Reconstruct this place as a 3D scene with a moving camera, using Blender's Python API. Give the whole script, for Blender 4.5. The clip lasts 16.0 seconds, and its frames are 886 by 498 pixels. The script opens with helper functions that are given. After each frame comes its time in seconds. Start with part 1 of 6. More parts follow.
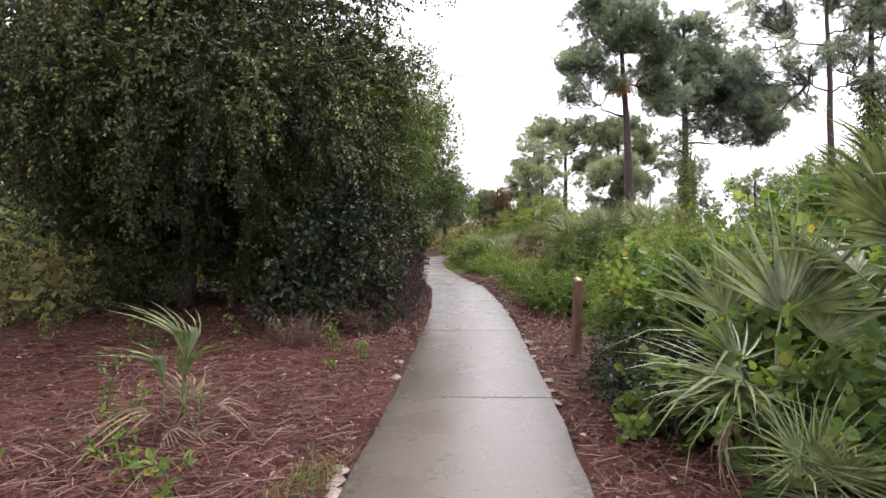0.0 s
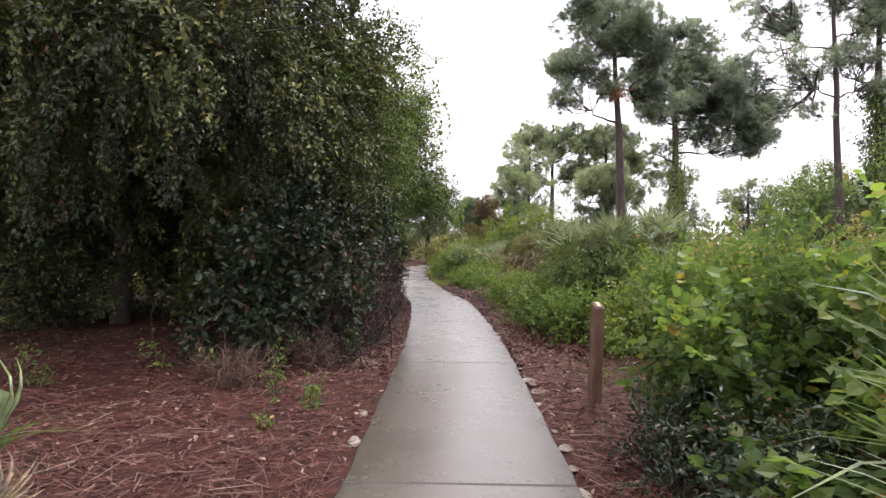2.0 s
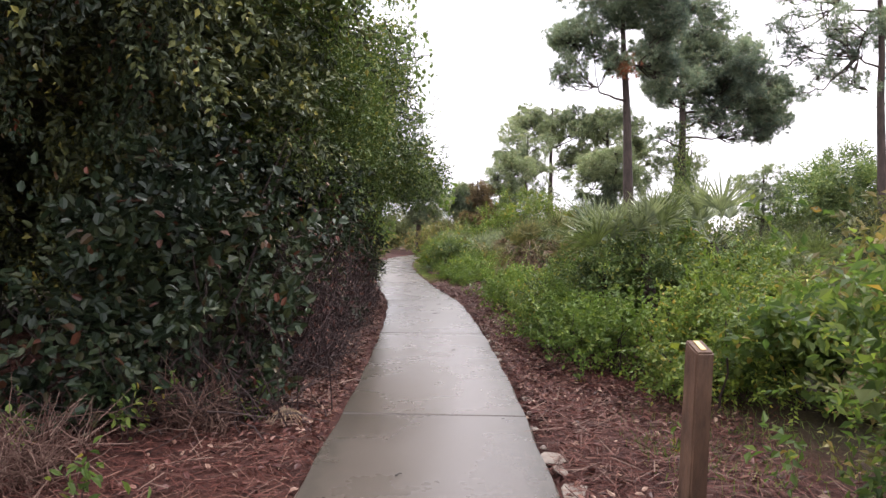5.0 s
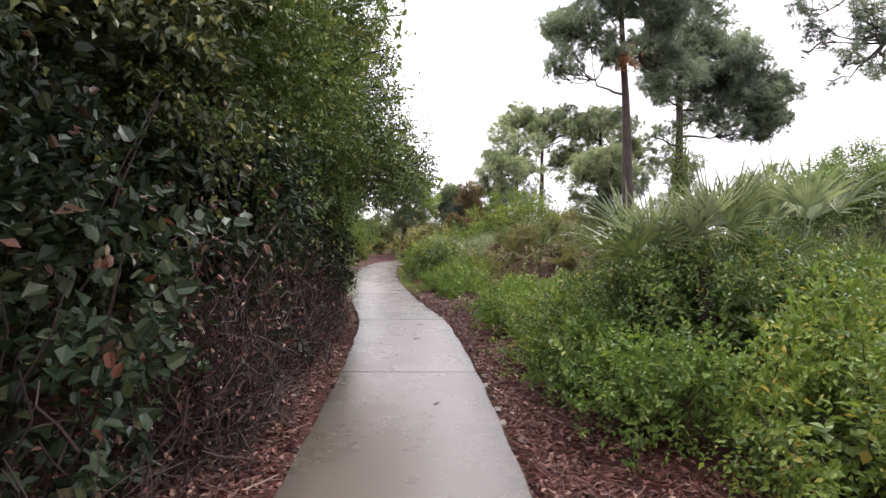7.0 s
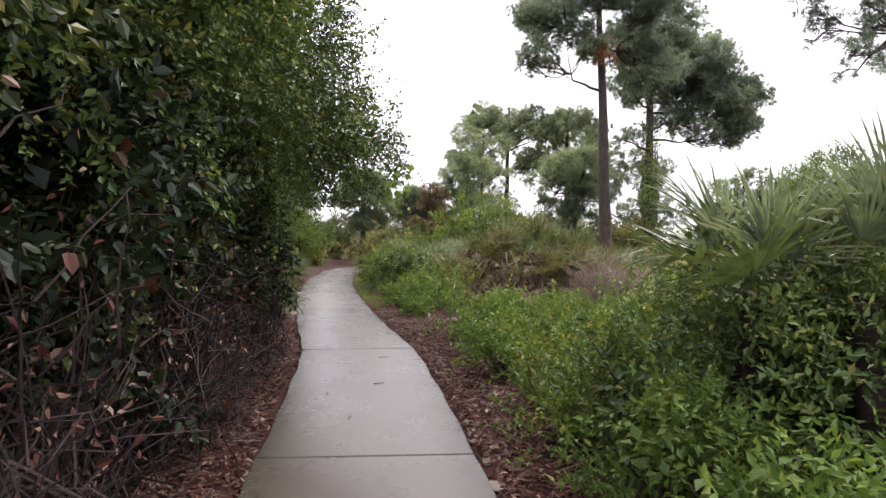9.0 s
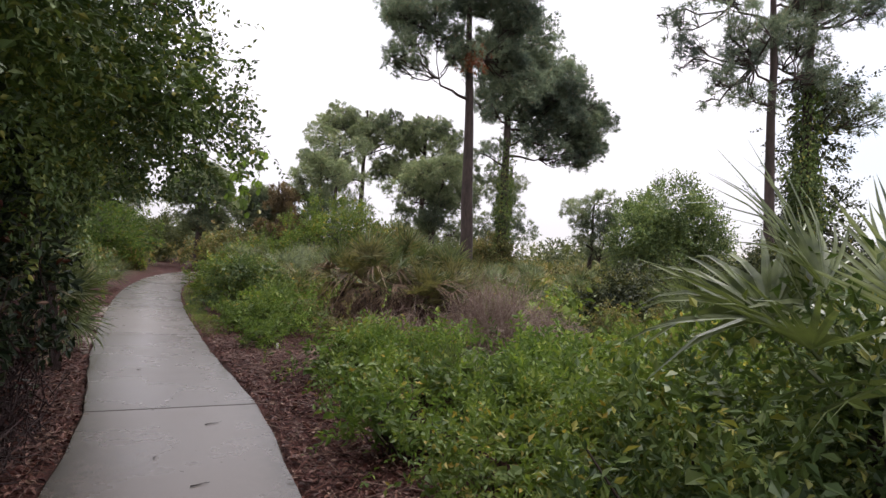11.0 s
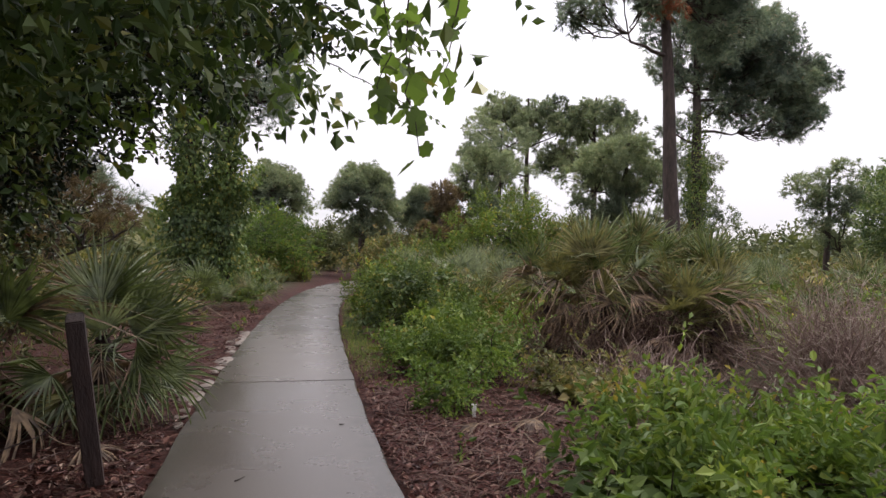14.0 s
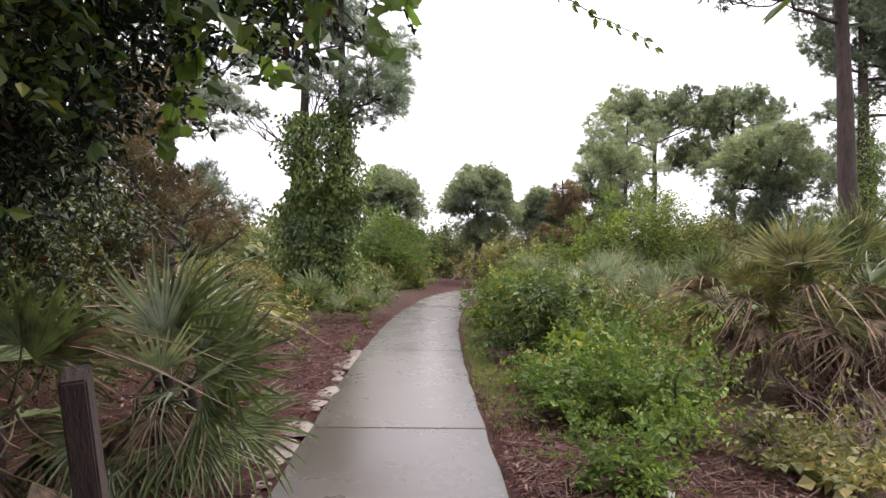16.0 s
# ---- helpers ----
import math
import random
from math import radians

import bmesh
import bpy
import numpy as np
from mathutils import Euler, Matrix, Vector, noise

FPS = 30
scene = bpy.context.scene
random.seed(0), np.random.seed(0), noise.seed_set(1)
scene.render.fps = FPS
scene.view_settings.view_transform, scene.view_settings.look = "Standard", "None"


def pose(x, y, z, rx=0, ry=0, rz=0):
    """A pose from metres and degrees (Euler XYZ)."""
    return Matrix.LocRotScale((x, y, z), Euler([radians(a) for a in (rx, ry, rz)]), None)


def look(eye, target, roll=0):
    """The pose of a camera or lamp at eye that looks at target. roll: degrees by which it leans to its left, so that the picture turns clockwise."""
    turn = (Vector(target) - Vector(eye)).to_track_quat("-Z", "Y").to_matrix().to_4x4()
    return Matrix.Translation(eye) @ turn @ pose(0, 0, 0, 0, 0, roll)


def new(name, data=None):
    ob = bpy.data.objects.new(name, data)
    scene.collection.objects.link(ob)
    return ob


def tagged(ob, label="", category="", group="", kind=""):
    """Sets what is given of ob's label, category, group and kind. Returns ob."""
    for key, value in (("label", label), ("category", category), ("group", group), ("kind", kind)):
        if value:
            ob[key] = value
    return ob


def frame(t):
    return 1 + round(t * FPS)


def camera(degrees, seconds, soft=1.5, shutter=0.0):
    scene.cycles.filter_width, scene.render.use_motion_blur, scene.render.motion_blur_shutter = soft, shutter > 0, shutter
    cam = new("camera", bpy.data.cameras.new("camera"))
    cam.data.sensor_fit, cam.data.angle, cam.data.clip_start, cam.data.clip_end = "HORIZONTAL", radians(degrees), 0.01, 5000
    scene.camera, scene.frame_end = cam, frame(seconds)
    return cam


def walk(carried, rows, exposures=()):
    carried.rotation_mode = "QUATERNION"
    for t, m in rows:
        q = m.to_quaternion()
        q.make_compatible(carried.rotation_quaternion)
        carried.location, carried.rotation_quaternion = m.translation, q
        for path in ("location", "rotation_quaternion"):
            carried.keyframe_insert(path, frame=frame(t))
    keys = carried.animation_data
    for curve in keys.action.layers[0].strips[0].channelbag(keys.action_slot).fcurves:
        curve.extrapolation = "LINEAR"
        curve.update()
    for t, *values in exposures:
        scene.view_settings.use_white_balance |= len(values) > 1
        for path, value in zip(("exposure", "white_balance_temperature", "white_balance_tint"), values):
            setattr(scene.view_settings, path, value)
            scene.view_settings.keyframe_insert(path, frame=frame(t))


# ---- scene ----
# ---------- camera ----------
cam = camera(72.0, 16.0)
# seconds, x, y, z, yaw, pitch, roll
ROWS = [
    (0.0, -0.000, -0.230, 1.552, 0.00, -1.49, 0.20),
    (0.5, -0.001, 0.208, 1.565, -0.57, -1.44, -0.16),
    (1.0, 0.022, 0.638, 1.571, -0.96, -1.09, 0.00),
    (1.5, 0.037, 1.100, 1.547, -0.80, -0.78, -0.42),
    (2.0, 0.038, 1.594, 1.561, -1.57, -0.71, -0.61),
    (2.5, 0.128, 2.064, 1.556, -2.02, -0.78, -0.32),
    (3.0, 0.207, 2.526, 1.542, -2.01, -1.19, -0.52),
    (3.5, 0.227, 3.032, 1.543, -2.18, -1.39, -0.63),
    (6.0, 0.385, 5.489, 1.504, -2.10, -1.79, -1.21),
    (6.5, 0.426, 6.081, 1.508, -3.01, -1.74, -0.89),
    (7.0, 0.478, 6.706, 1.540, -3.18, -1.40, -0.84),
    (7.5, 0.482, 7.317, 1.553, -3.43, -1.20, -1.55),
    (8.0, 0.487, 7.923, 1.549, -4.28, -0.90, -1.23),
    (8.5, 0.483, 8.574, 1.530, -5.18, -0.88, -1.06),
    (9.0, 0.465, 9.206, 1.524, -7.03, -0.89, -1.39),
    (9.5, 0.516, 9.818, 1.543, -10.32, -1.02, -2.31),
    (10.0, 0.544, 10.379, 1.607, -14.82, -0.49, -3.29),
    (12.5, 0.545, 12.909, 1.653, -24.21, 0.50, -3.46),
    (13.0, 0.639, 13.759, 1.599, -20.84, 0.27, -2.72),
    (13.5, 0.670, 14.656, 1.544, -14.83, 0.09, -1.74),
    (14.0, 0.715, 15.361, 1.521, -6.64, -0.11, -1.32),
    (14.5, 0.698, 15.908, 1.514, -1.69, -0.42, -1.01),
    (15.0, 0.616, 16.413, 1.538, 0.11, -0.21, -0.71),
    (15.5, 0.572, 16.779, 1.543, 1.89, -0.11, -0.74),
    (16.0, 0.522, 17.012, 1.550, 3.99, 0.13, -0.92),
]
walk(cam, [(t, pose(x, y, z, 90 + pitch, roll, yaw)) for t, x, y, z, yaw, pitch, roll in ROWS], [(0.0, 1.5), (7.0, 1.46), (10.0, 0.98), (12.5, 0.5), (13.5, 0.5), (14.0, 0.68), (15.0, 1.28), (16.0, 1.38)])

# ---------- overcast daylight ----------
SUN_EL, SUN_ROT = radians(55), radians(40)
world = bpy.data.worlds.new("overcast_sky")
scene.world = world
world.use_nodes = True
wn, wl = world.node_tree.nodes, world.node_tree.links
wn.clear()
w_out = wn.new("ShaderNodeOutputWorld")
w_bg = wn.new("ShaderNodeBackground")
w_sky = wn.new("ShaderNodeTexSky")
w_sky.sky_type = "NISHITA"
w_sky.sun_disc = False
w_sky.sun_elevation, w_sky.sun_rotation = SUN_EL, SUN_ROT
w_dim = wn.new("ShaderNodeVectorMath")
w_dim.operation = "SCALE"
w_dim.inputs["Scale"].default_value = 0.13
w_map = wn.new("ShaderNodeMapping")
w_map.inputs["Scale"].default_value = (1.0, 1.0, 3.2)
w_co = wn.new("ShaderNodeTexCoord")
w_noise = wn.new("ShaderNodeTexNoise")
w_noise.inputs["Scale"].default_value = 1.7
w_noise.inputs["Detail"].default_value = 5.0
w_ramp = wn.new("ShaderNodeValToRGB")
w_ramp.color_ramp.elements[0].position, w_ramp.color_ramp.elements[0].color = 0.36, (0.55, 0.55, 0.55, 1)
w_ramp.color_ramp.elements[1].position, w_ramp.color_ramp.elements[1].color = 0.55, (1, 1, 1, 1)
w_mix = wn.new("ShaderNodeMix")
w_mix.data_type = "RGBA"
w_mix.inputs["B"].default_value = (1.13, 1.08, 1.18, 1)
wl.new(w_co.outputs["Generated"], w_map.inputs["Vector"])
wl.new(w_map.outputs["Vector"], w_noise.inputs["Vector"])
wl.new(w_noise.outputs["Fac"], w_ramp.inputs["Fac"])
wl.new(w_sky.outputs["Color"], w_dim.inputs[0])
wl.new(w_dim.outputs["Vector"], w_mix.inputs["A"])
wl.new(w_ramp.outputs["Color"], w_mix.inputs["Factor"])
w_sep = wn.new("ShaderNodeSeparateXYZ")
w_rise = wn.new("ShaderNodeMath")
w_rise.operation = "MULTIPLY_ADD"
w_rise.inputs[1].default_value, w_rise.inputs[2].default_value = 0.95, 0.55
w_up = wn.new("ShaderNodeMath")
w_up.operation = "MAXIMUM"
w_up.inputs[1].default_value = 0.0
w_dome = wn.new("ShaderNodeVectorMath")
w_dome.operation = "SCALE"
wl.new(w_co.outputs["Generated"], w_sep.inputs["Vector"])
wl.new(w_sep.outputs["Z"], w_up.inputs[0])
wl.new(w_up.outputs[0], w_rise.inputs[0])
wl.new(w_mix.outputs["Result"], w_dome.inputs[0])
wl.new(w_rise.outputs[0], w_dome.inputs["Scale"])
wl.new(w_dome.outputs["Vector"], w_bg.inputs["Color"])
w_bg.inputs["Strength"].default_value = 0.92
wl.new(w_bg.outputs["Background"], w_out.inputs["Surface"])
sun = new("sun", bpy.data.lights.new("sun", "SUN"))
sun.data.energy, sun.data.angle, sun.data.color = 1.5, radians(25), (1.0, 0.95, 0.92)
sun.matrix_world = look((0, 0, 30), (-math.sin(SUN_ROT) * math.cos(SUN_EL), -math.cos(SUN_ROT) * math.cos(SUN_EL), 30 - math.sin(SUN_EL)))


# ---------- materials ----------
def material(name):
    m = bpy.data.materials.new(name)
    m.use_nodes = True
    nt = m.node_tree
    return m, nt.nodes, nt.links, nt.nodes["Principled BSDF"]


def ramp_node(n, stops):
    r = n.new("ShaderNodeValToRGB")
    els = r.color_ramp.elements
    while len(els) < len(stops):
        els.new(0.5)
    for e, (p, col) in zip(els, stops):
        e.position, e.color = p, (*col, 1)
    return r


def noise_node(n, l, scale, detail=4.0, rough=0.6, stretch=(1, 1, 1), space="Object"):
    co = n.new("ShaderNodeTexCoord")
    mp = n.new("ShaderNodeMapping")
    mp.inputs["Scale"].default_value = stretch
    t = n.new("ShaderNodeTexNoise")
    t.inputs["Scale"].default_value, t.inputs["Detail"].default_value, t.inputs["Roughness"].default_value = scale, detail, rough
    l.new(co.outputs[space], mp.inputs["Vector"])
    l.new(mp.outputs["Vector"], t.inputs["Vector"])
    return t


def bump_node(n, l, height, strength, distance):
    b = n.new("ShaderNodeBump")
    b.inputs["Strength"].default_value, b.inputs["Distance"].default_value = strength, distance
    l.new(height, b.inputs["Height"])
    return b


def mix_color(n, l, fac, a, b, blend="MIX"):
    m = n.new("ShaderNodeMix")
    m.data_type, m.blend_type = "RGBA", blend
    for key, val in (("Factor", fac), ("A", a), ("B", b)):
        if isinstance(val, (int, float)):
            m.inputs[key].default_value = val
        elif isinstance(val, tuple):
            m.inputs[key].default_value = (*val, 1)
        else:
            l.new(val, m.inputs[key])
    return m.outputs["Result"]


def leaf_material(name, stops, rough=0.42, through_light=0.3, patch=0.7, glow=(1.25, 1.3, 0.75)):
    """Leaves: a hue for each leaf, broad patches of tone, and some light passing through."""
    m, n, l, p = material(name)
    geo = n.new("ShaderNodeNewGeometry")
    r = ramp_node(n, stops)
    l.new(geo.outputs["Random Per Island"], r.inputs["Fac"])
    broad = noise_node(n, l, patch, 3.0)
    tone = ramp_node(n, [(0.36, (0.5, 0.52, 0.56)), (0.64, (1.5, 1.44, 1.22))])
    l.new(broad.outputs["Fac"], tone.inputs["Fac"])
    col = mix_color(n, l, 1.0, r.outputs["Color"], tone.outputs["Color"], "MULTIPLY")
    l.new(col, p.inputs["Base Color"])
    p.inputs["Roughness"].default_value = rough
    p.inputs["Specular IOR Level"].default_value = 0.22
    tr = n.new("ShaderNodeBsdfTranslucent")
    warm = mix_color(n, l, 1.0, col, glow, "MULTIPLY")
    l.new(warm, tr.inputs["Color"])
    mx = n.new("ShaderNodeMixShader")
    mx.inputs["Fac"].default_value = through_light
    l.new(p.outputs["BSDF"], mx.inputs[1])
    l.new(tr.outputs["BSDF"], mx.inputs[2])
    l.new(mx.outputs["Shader"], n["Material Output"].inputs["Surface"])
    return m


def bark_material(name, dark, light, scale=9.0, rough=0.9):
    m, n, l, p = material(name)
    t = noise_node(n, l, scale, 6.0, 0.65, (1, 1, 0.28))
    r = ramp_node(n, [(0.3, dark), (0.7, light)])
    l.new(t.outputs["Fac"], r.inputs["Fac"])
    l.new(r.outputs["Color"], p.inputs["Base Color"])
    p.inputs["Roughness"].default_value = rough
    b = bump_node(n, l, t.outputs["Fac"], 0.8, 0.03)
    l.new(b.outputs["Normal"], p.inputs["Normal"])
    return m


def litter_material(name, stops, rough=0.75):
    m, n, l, p = material(name)
    geo = n.new("ShaderNodeNewGeometry")
    r = ramp_node(n, stops)
    l.new(geo.outputs["Random Per Island"], r.inputs["Fac"])
    l.new(r.outputs["Color"], p.inputs["Base Color"])
    p.inputs["Roughness"].default_value = rough
    p.inputs["Specular IOR Level"].default_value = 0.25
    return m


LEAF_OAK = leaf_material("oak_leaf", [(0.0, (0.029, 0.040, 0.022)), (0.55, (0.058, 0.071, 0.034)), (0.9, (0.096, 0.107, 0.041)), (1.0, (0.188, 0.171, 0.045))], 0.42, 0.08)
LEAF_OAK_LIGHT = leaf_material("vine_leaf_green", [(0.0, (0.062, 0.100, 0.039)), (0.6, (0.108, 0.159, 0.050)), (0.92, (0.170, 0.206, 0.063)), (1.0, (0.308, 0.288, 0.070))], 0.46, 0.17)
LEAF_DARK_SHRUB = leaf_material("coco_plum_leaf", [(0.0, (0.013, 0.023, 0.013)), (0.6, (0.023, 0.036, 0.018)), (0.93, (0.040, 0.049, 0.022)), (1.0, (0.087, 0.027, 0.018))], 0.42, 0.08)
LEAF_SHRUB = leaf_material("shrub_leaf", [(0.0, (0.083, 0.124, 0.032)), (0.5, (0.122, 0.179, 0.042)), (0.9, (0.188, 0.237, 0.054)), (1.0, (0.342, 0.248, 0.059))], 0.5, 0.3)
LEAF_BRIGHT = leaf_material("weed_leaf", [(0.0, (0.075, 0.122, 0.032)), (0.6, (0.114, 0.177, 0.041)), (1.0, (0.184, 0.232, 0.054))], 0.5, 0.32)
LEAF_OLIVE = leaf_material("olive_brush_leaf", [(0.0, (0.112, 0.124, 0.049)), (0.6, (0.179, 0.178, 0.071)), (1.0, (0.275, 0.204, 0.099))], 0.55, 0.25)
LEAF_YELLOWGREEN = leaf_material("grape_leaf", [(0.0, (0.065, 0.109, 0.034)), (0.6, (0.107, 0.162, 0.048)), (0.93, (0.163, 0.206, 0.058)), (0.985, (0.224, 0.224, 0.062)), (1.0, (0.282, 0.177, 0.053))], 0.5, 0.52)
LEAF_FAR = leaf_material("distant_leaf", [(0.0, (0.079, 0.100, 0.054)), (0.6, (0.116, 0.135, 0.066)), (1.0, (0.172, 0.166, 0.084))], 0.6, 0.25, 0.12)
LEAF_SEAGRAPE = leaf_material("round_tree_leaf", [(0.0, (0.088, 0.133, 0.065)), (0.6, (0.146, 0.200, 0.090)), (1.0, (0.234, 0.279, 0.116))], 0.45, 0.28)
NEEDLE = leaf_material("pine_needle", [(0.0, (0.129, 0.174, 0.139)), (0.6, (0.200, 0.247, 0.186)), (0.97, (0.282, 0.312, 0.224)), (1.0, (0.423, 0.258, 0.200))], 0.6, 0.42, 0.35, (1.0, 1.05, 0.95))
# Paler copy of NEEDLE for far pines: distance haze is put into its colour.
NEEDLE_FAR = leaf_material("hazed_pine_needle", [(0.0, (0.155, 0.200, 0.132)), (0.6, (0.244, 0.290, 0.182)), (0.97, (0.343, 0.362, 0.224)), (1.0, (0.448, 0.316, 0.217))], 0.6, 0.4, 0.35, (1.0, 1.05, 0.88))
NEEDLE_BROWN = leaf_material("dead_pine_needle", [(0.0, (0.1, 0.076, 0.05)), (1.0, (0.18, 0.13, 0.085))], 0.7, 0.35)
NEEDLE_RUST = leaf_material("rusty_pine_needle", [(0.0, (0.2, 0.07, 0.05)), (1.0, (0.32, 0.13, 0.08))], 0.7, 0.2)
FROND = leaf_material("palmetto_frond", [(0.0, (0.069, 0.096, 0.039)), (0.6, (0.106, 0.132, 0.060)), (1.0, (0.148, 0.160, 0.085))], 0.36, 0.22, 7.0)
FROND_YELLOW = leaf_material("yellowing_frond", [(0.0, (0.115, 0.122, 0.058)), (1.0, (0.205, 0.185, 0.095))], 0.45, 0.2, 7.0)
FROND_SILVER = leaf_material("silver_frond", [(0.0, (0.15, 0.185, 0.125)), (1.0, (0.24, 0.27, 0.19))], 0.36, 0.2, 5.0)
FROND_DEAD = leaf_material("dead_frond", [(0.0, (0.101, 0.068, 0.048)), (0.7, (0.186, 0.136, 0.102)), (1.0, (0.264, 0.208, 0.163))], 0.75, 0.12, 9.0)
BARK_PINE = bark_material("pine_bark", (0.02, 0.014, 0.012), (0.075, 0.05, 0.042))
BARK_DARK = bark_material("dark_bark", (0.02, 0.017, 0.014), (0.075, 0.06, 0.05), 14)
TWIG = bark_material("brown_twig", (0.015, 0.007, 0.007), (0.043, 0.022, 0.019), 20)
TWIG_DEAD = litter_material("dry_dead_twig", [(0.0, (0.122, 0.075, 0.062)), (0.6, (0.227, 0.158, 0.131)), (1.0, (0.332, 0.277, 0.224))], 0.85)
LITTER_NEEDLE = litter_material("fallen_pine_needle", [(0.0, (0.015, 0.004, 0.003)), (0.45, (0.057, 0.015, 0.010)), (0.8, (0.101, 0.034, 0.024)), (1.0, (0.172, 0.095, 0.069))])
LITTER_STRAW = litter_material("bleached_straw", [(0.0, (0.041, 0.018, 0.012)), (0.6, (0.088, 0.049, 0.037)), (1.0, (0.163, 0.109, 0.085))], 0.8)
LITTER_LEAF = litter_material("fallen_leaf", [(0.0, (0.03, 0.01, 0.009)), (0.5, (0.088, 0.03, 0.023)), (0.85, (0.16, 0.078, 0.056)), (1.0, (0.28, 0.19, 0.14))], 0.5)
ORANGE_LEAF = leaf_material("orange_leaf", [(0.0, (0.42, 0.14, 0.025)), (1.0, (0.55, 0.24, 0.04))], 0.5, 0.3)
GRASS = leaf_material("grass_blade", [(0.0, (0.08, 0.13, 0.035)), (0.7, (0.13, 0.18, 0.055)), (1.0, (0.24, 0.23, 0.11))], 0.5, 0.3)
PETIOLE = litter_material("palmetto_stalk", [(0.0, (0.12, 0.15, 0.06)), (1.0, (0.17, 0.17, 0.08))], 0.5)


def ground_material():
    m, n, l, p = material("pine_straw_ground")
    fine = noise_node(n, l, 46, 8.0, 0.75, (1, 1, 1))
    mid = noise_node(n, l, 3.0, 6.0, 0.65)
    big = noise_node(n, l, 0.23, 4.0, 0.6)
    straw = ramp_node(n, [(0.33, (0.009, 0.003, 0.003)), (0.5, (0.046, 0.014, 0.01)), (0.7, (0.11, 0.045, 0.032))])
    l.new(fine.outputs["Fac"], straw.inputs["Fac"])
    tone = ramp_node(n, [(0.32, (0.5, 0.45, 0.45)), (0.68, (1.25, 1.15, 1.12))])
    l.new(mid.outputs["Fac"], tone.inputs["Fac"])
    red = mix_color(n, l, 1.0, straw.outputs["Color"], tone.outputs["Color"], "MULTIPLY")
    turf = ramp_node(n, [(0.3, (0.022, 0.026, 0.011)), (0.7, (0.08, 0.07, 0.038))])
    l.new(fine.outputs["Fac"], turf.inputs["Fac"])
    tuft = noise_node(n, l, 1.1, 7.0, 0.7)
    bare = ramp_node(n, [(0.4, (0.55, 0.62, 0.5)), (0.52, (1.0, 1.0, 1.0)), (0.66, (1.7, 1.35, 1.3))])
    l.new(tuft.outputs["Fac"], bare.inputs["Fac"])
    rough_turf = mix_color(n, l, 1.0, turf.outputs["Color"], bare.outputs["Color"], "MULTIPLY")
    wild = n.new("ShaderNodeAttribute")
    wild.attribute_name = "wild"
    add = n.new("ShaderNodeMath")
    add.operation = "MULTIPLY_ADD"
    add.use_clamp = True
    l.new(big.outputs["Fac"], add.inputs[0])
    add.inputs[1].default_value = 0.6
    sub = n.new("ShaderNodeMath")
    sub.operation = "SUBTRACT"
    l.new(wild.outputs["Fac"], sub.inputs[0])
    sub.inputs[1].default_value = 0.3
    l.new(sub.outputs[0], add.inputs[2])
    col = mix_color(n, l, add.outputs[0], red, rough_turf)
    l.new(col, p.inputs["Base Color"])
    p.inputs["Roughness"].default_value = 0.85
    p.inputs["Specular IOR Level"].default_value = 0.2
    b = bump_node(n, l, fine.outputs["Fac"], 0.9, 0.03)
    l.new(b.outputs["Normal"], p.inputs["Normal"])
    return m


def concrete_material():
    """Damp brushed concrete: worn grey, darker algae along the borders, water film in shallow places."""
    m, n, l, p = material("damp_concrete")
    big = noise_node(n, l, 0.9, 5.0, 0.6)
    fine = noise_node(n, l, 60, 6.0, 0.7)
    speck = noise_node(n, l, 9, 6.0, 0.7)
    base = ramp_node(n, [(0.25, (0.07, 0.058, 0.048)), (0.75, (0.094, 0.079, 0.067))])
    l.new(big.outputs["Fac"], base.inputs["Fac"])
    sp = ramp_node(n, [(0.3, (0.82, 0.81, 0.8)), (0.7, (1.1, 1.1, 1.1))])
    l.new(fine.outputs["Fac"], sp.inputs["Fac"])
    col = mix_color(n, l, 1.0, base.outputs["Color"], sp.outputs["Color"], "MULTIPLY")
    info = n.new("ShaderNodeObjectInfo")
    cast = ramp_node(n, [(0.0, (0.86, 0.85, 0.83)), (0.5, (1.0, 1.0, 1.0)), (1.0, (1.14, 1.12, 1.1))])
    l.new(info.outputs["Random"], cast.inputs["Fac"])
    col = mix_color(n, l, 1.0, col, cast.outputs["Color"], "MULTIPLY")
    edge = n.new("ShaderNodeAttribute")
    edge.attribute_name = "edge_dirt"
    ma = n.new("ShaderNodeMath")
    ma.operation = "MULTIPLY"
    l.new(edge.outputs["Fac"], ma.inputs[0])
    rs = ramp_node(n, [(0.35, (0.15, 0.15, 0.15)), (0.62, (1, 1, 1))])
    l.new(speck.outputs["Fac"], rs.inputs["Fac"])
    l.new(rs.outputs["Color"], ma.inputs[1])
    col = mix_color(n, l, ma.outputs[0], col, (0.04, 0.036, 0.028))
    l.new(col, p.inputs["Base Color"])
    rr = ramp_node(n, [(0.3, (0.23, 0.23, 0.23)), (0.7, (0.32, 0.32, 0.32))])
    l.new(big.outputs["Fac"], rr.inputs["Fac"])
    l.new(rr.outputs["Color"], p.inputs["Roughness"])
    p.inputs["Specular IOR Level"].default_value = 0.42
    b = bump_node(n, l, fine.outputs["Fac"], 0.08, 0.003)
    l.new(b.outputs["Normal"], p.inputs["Normal"])
    return m


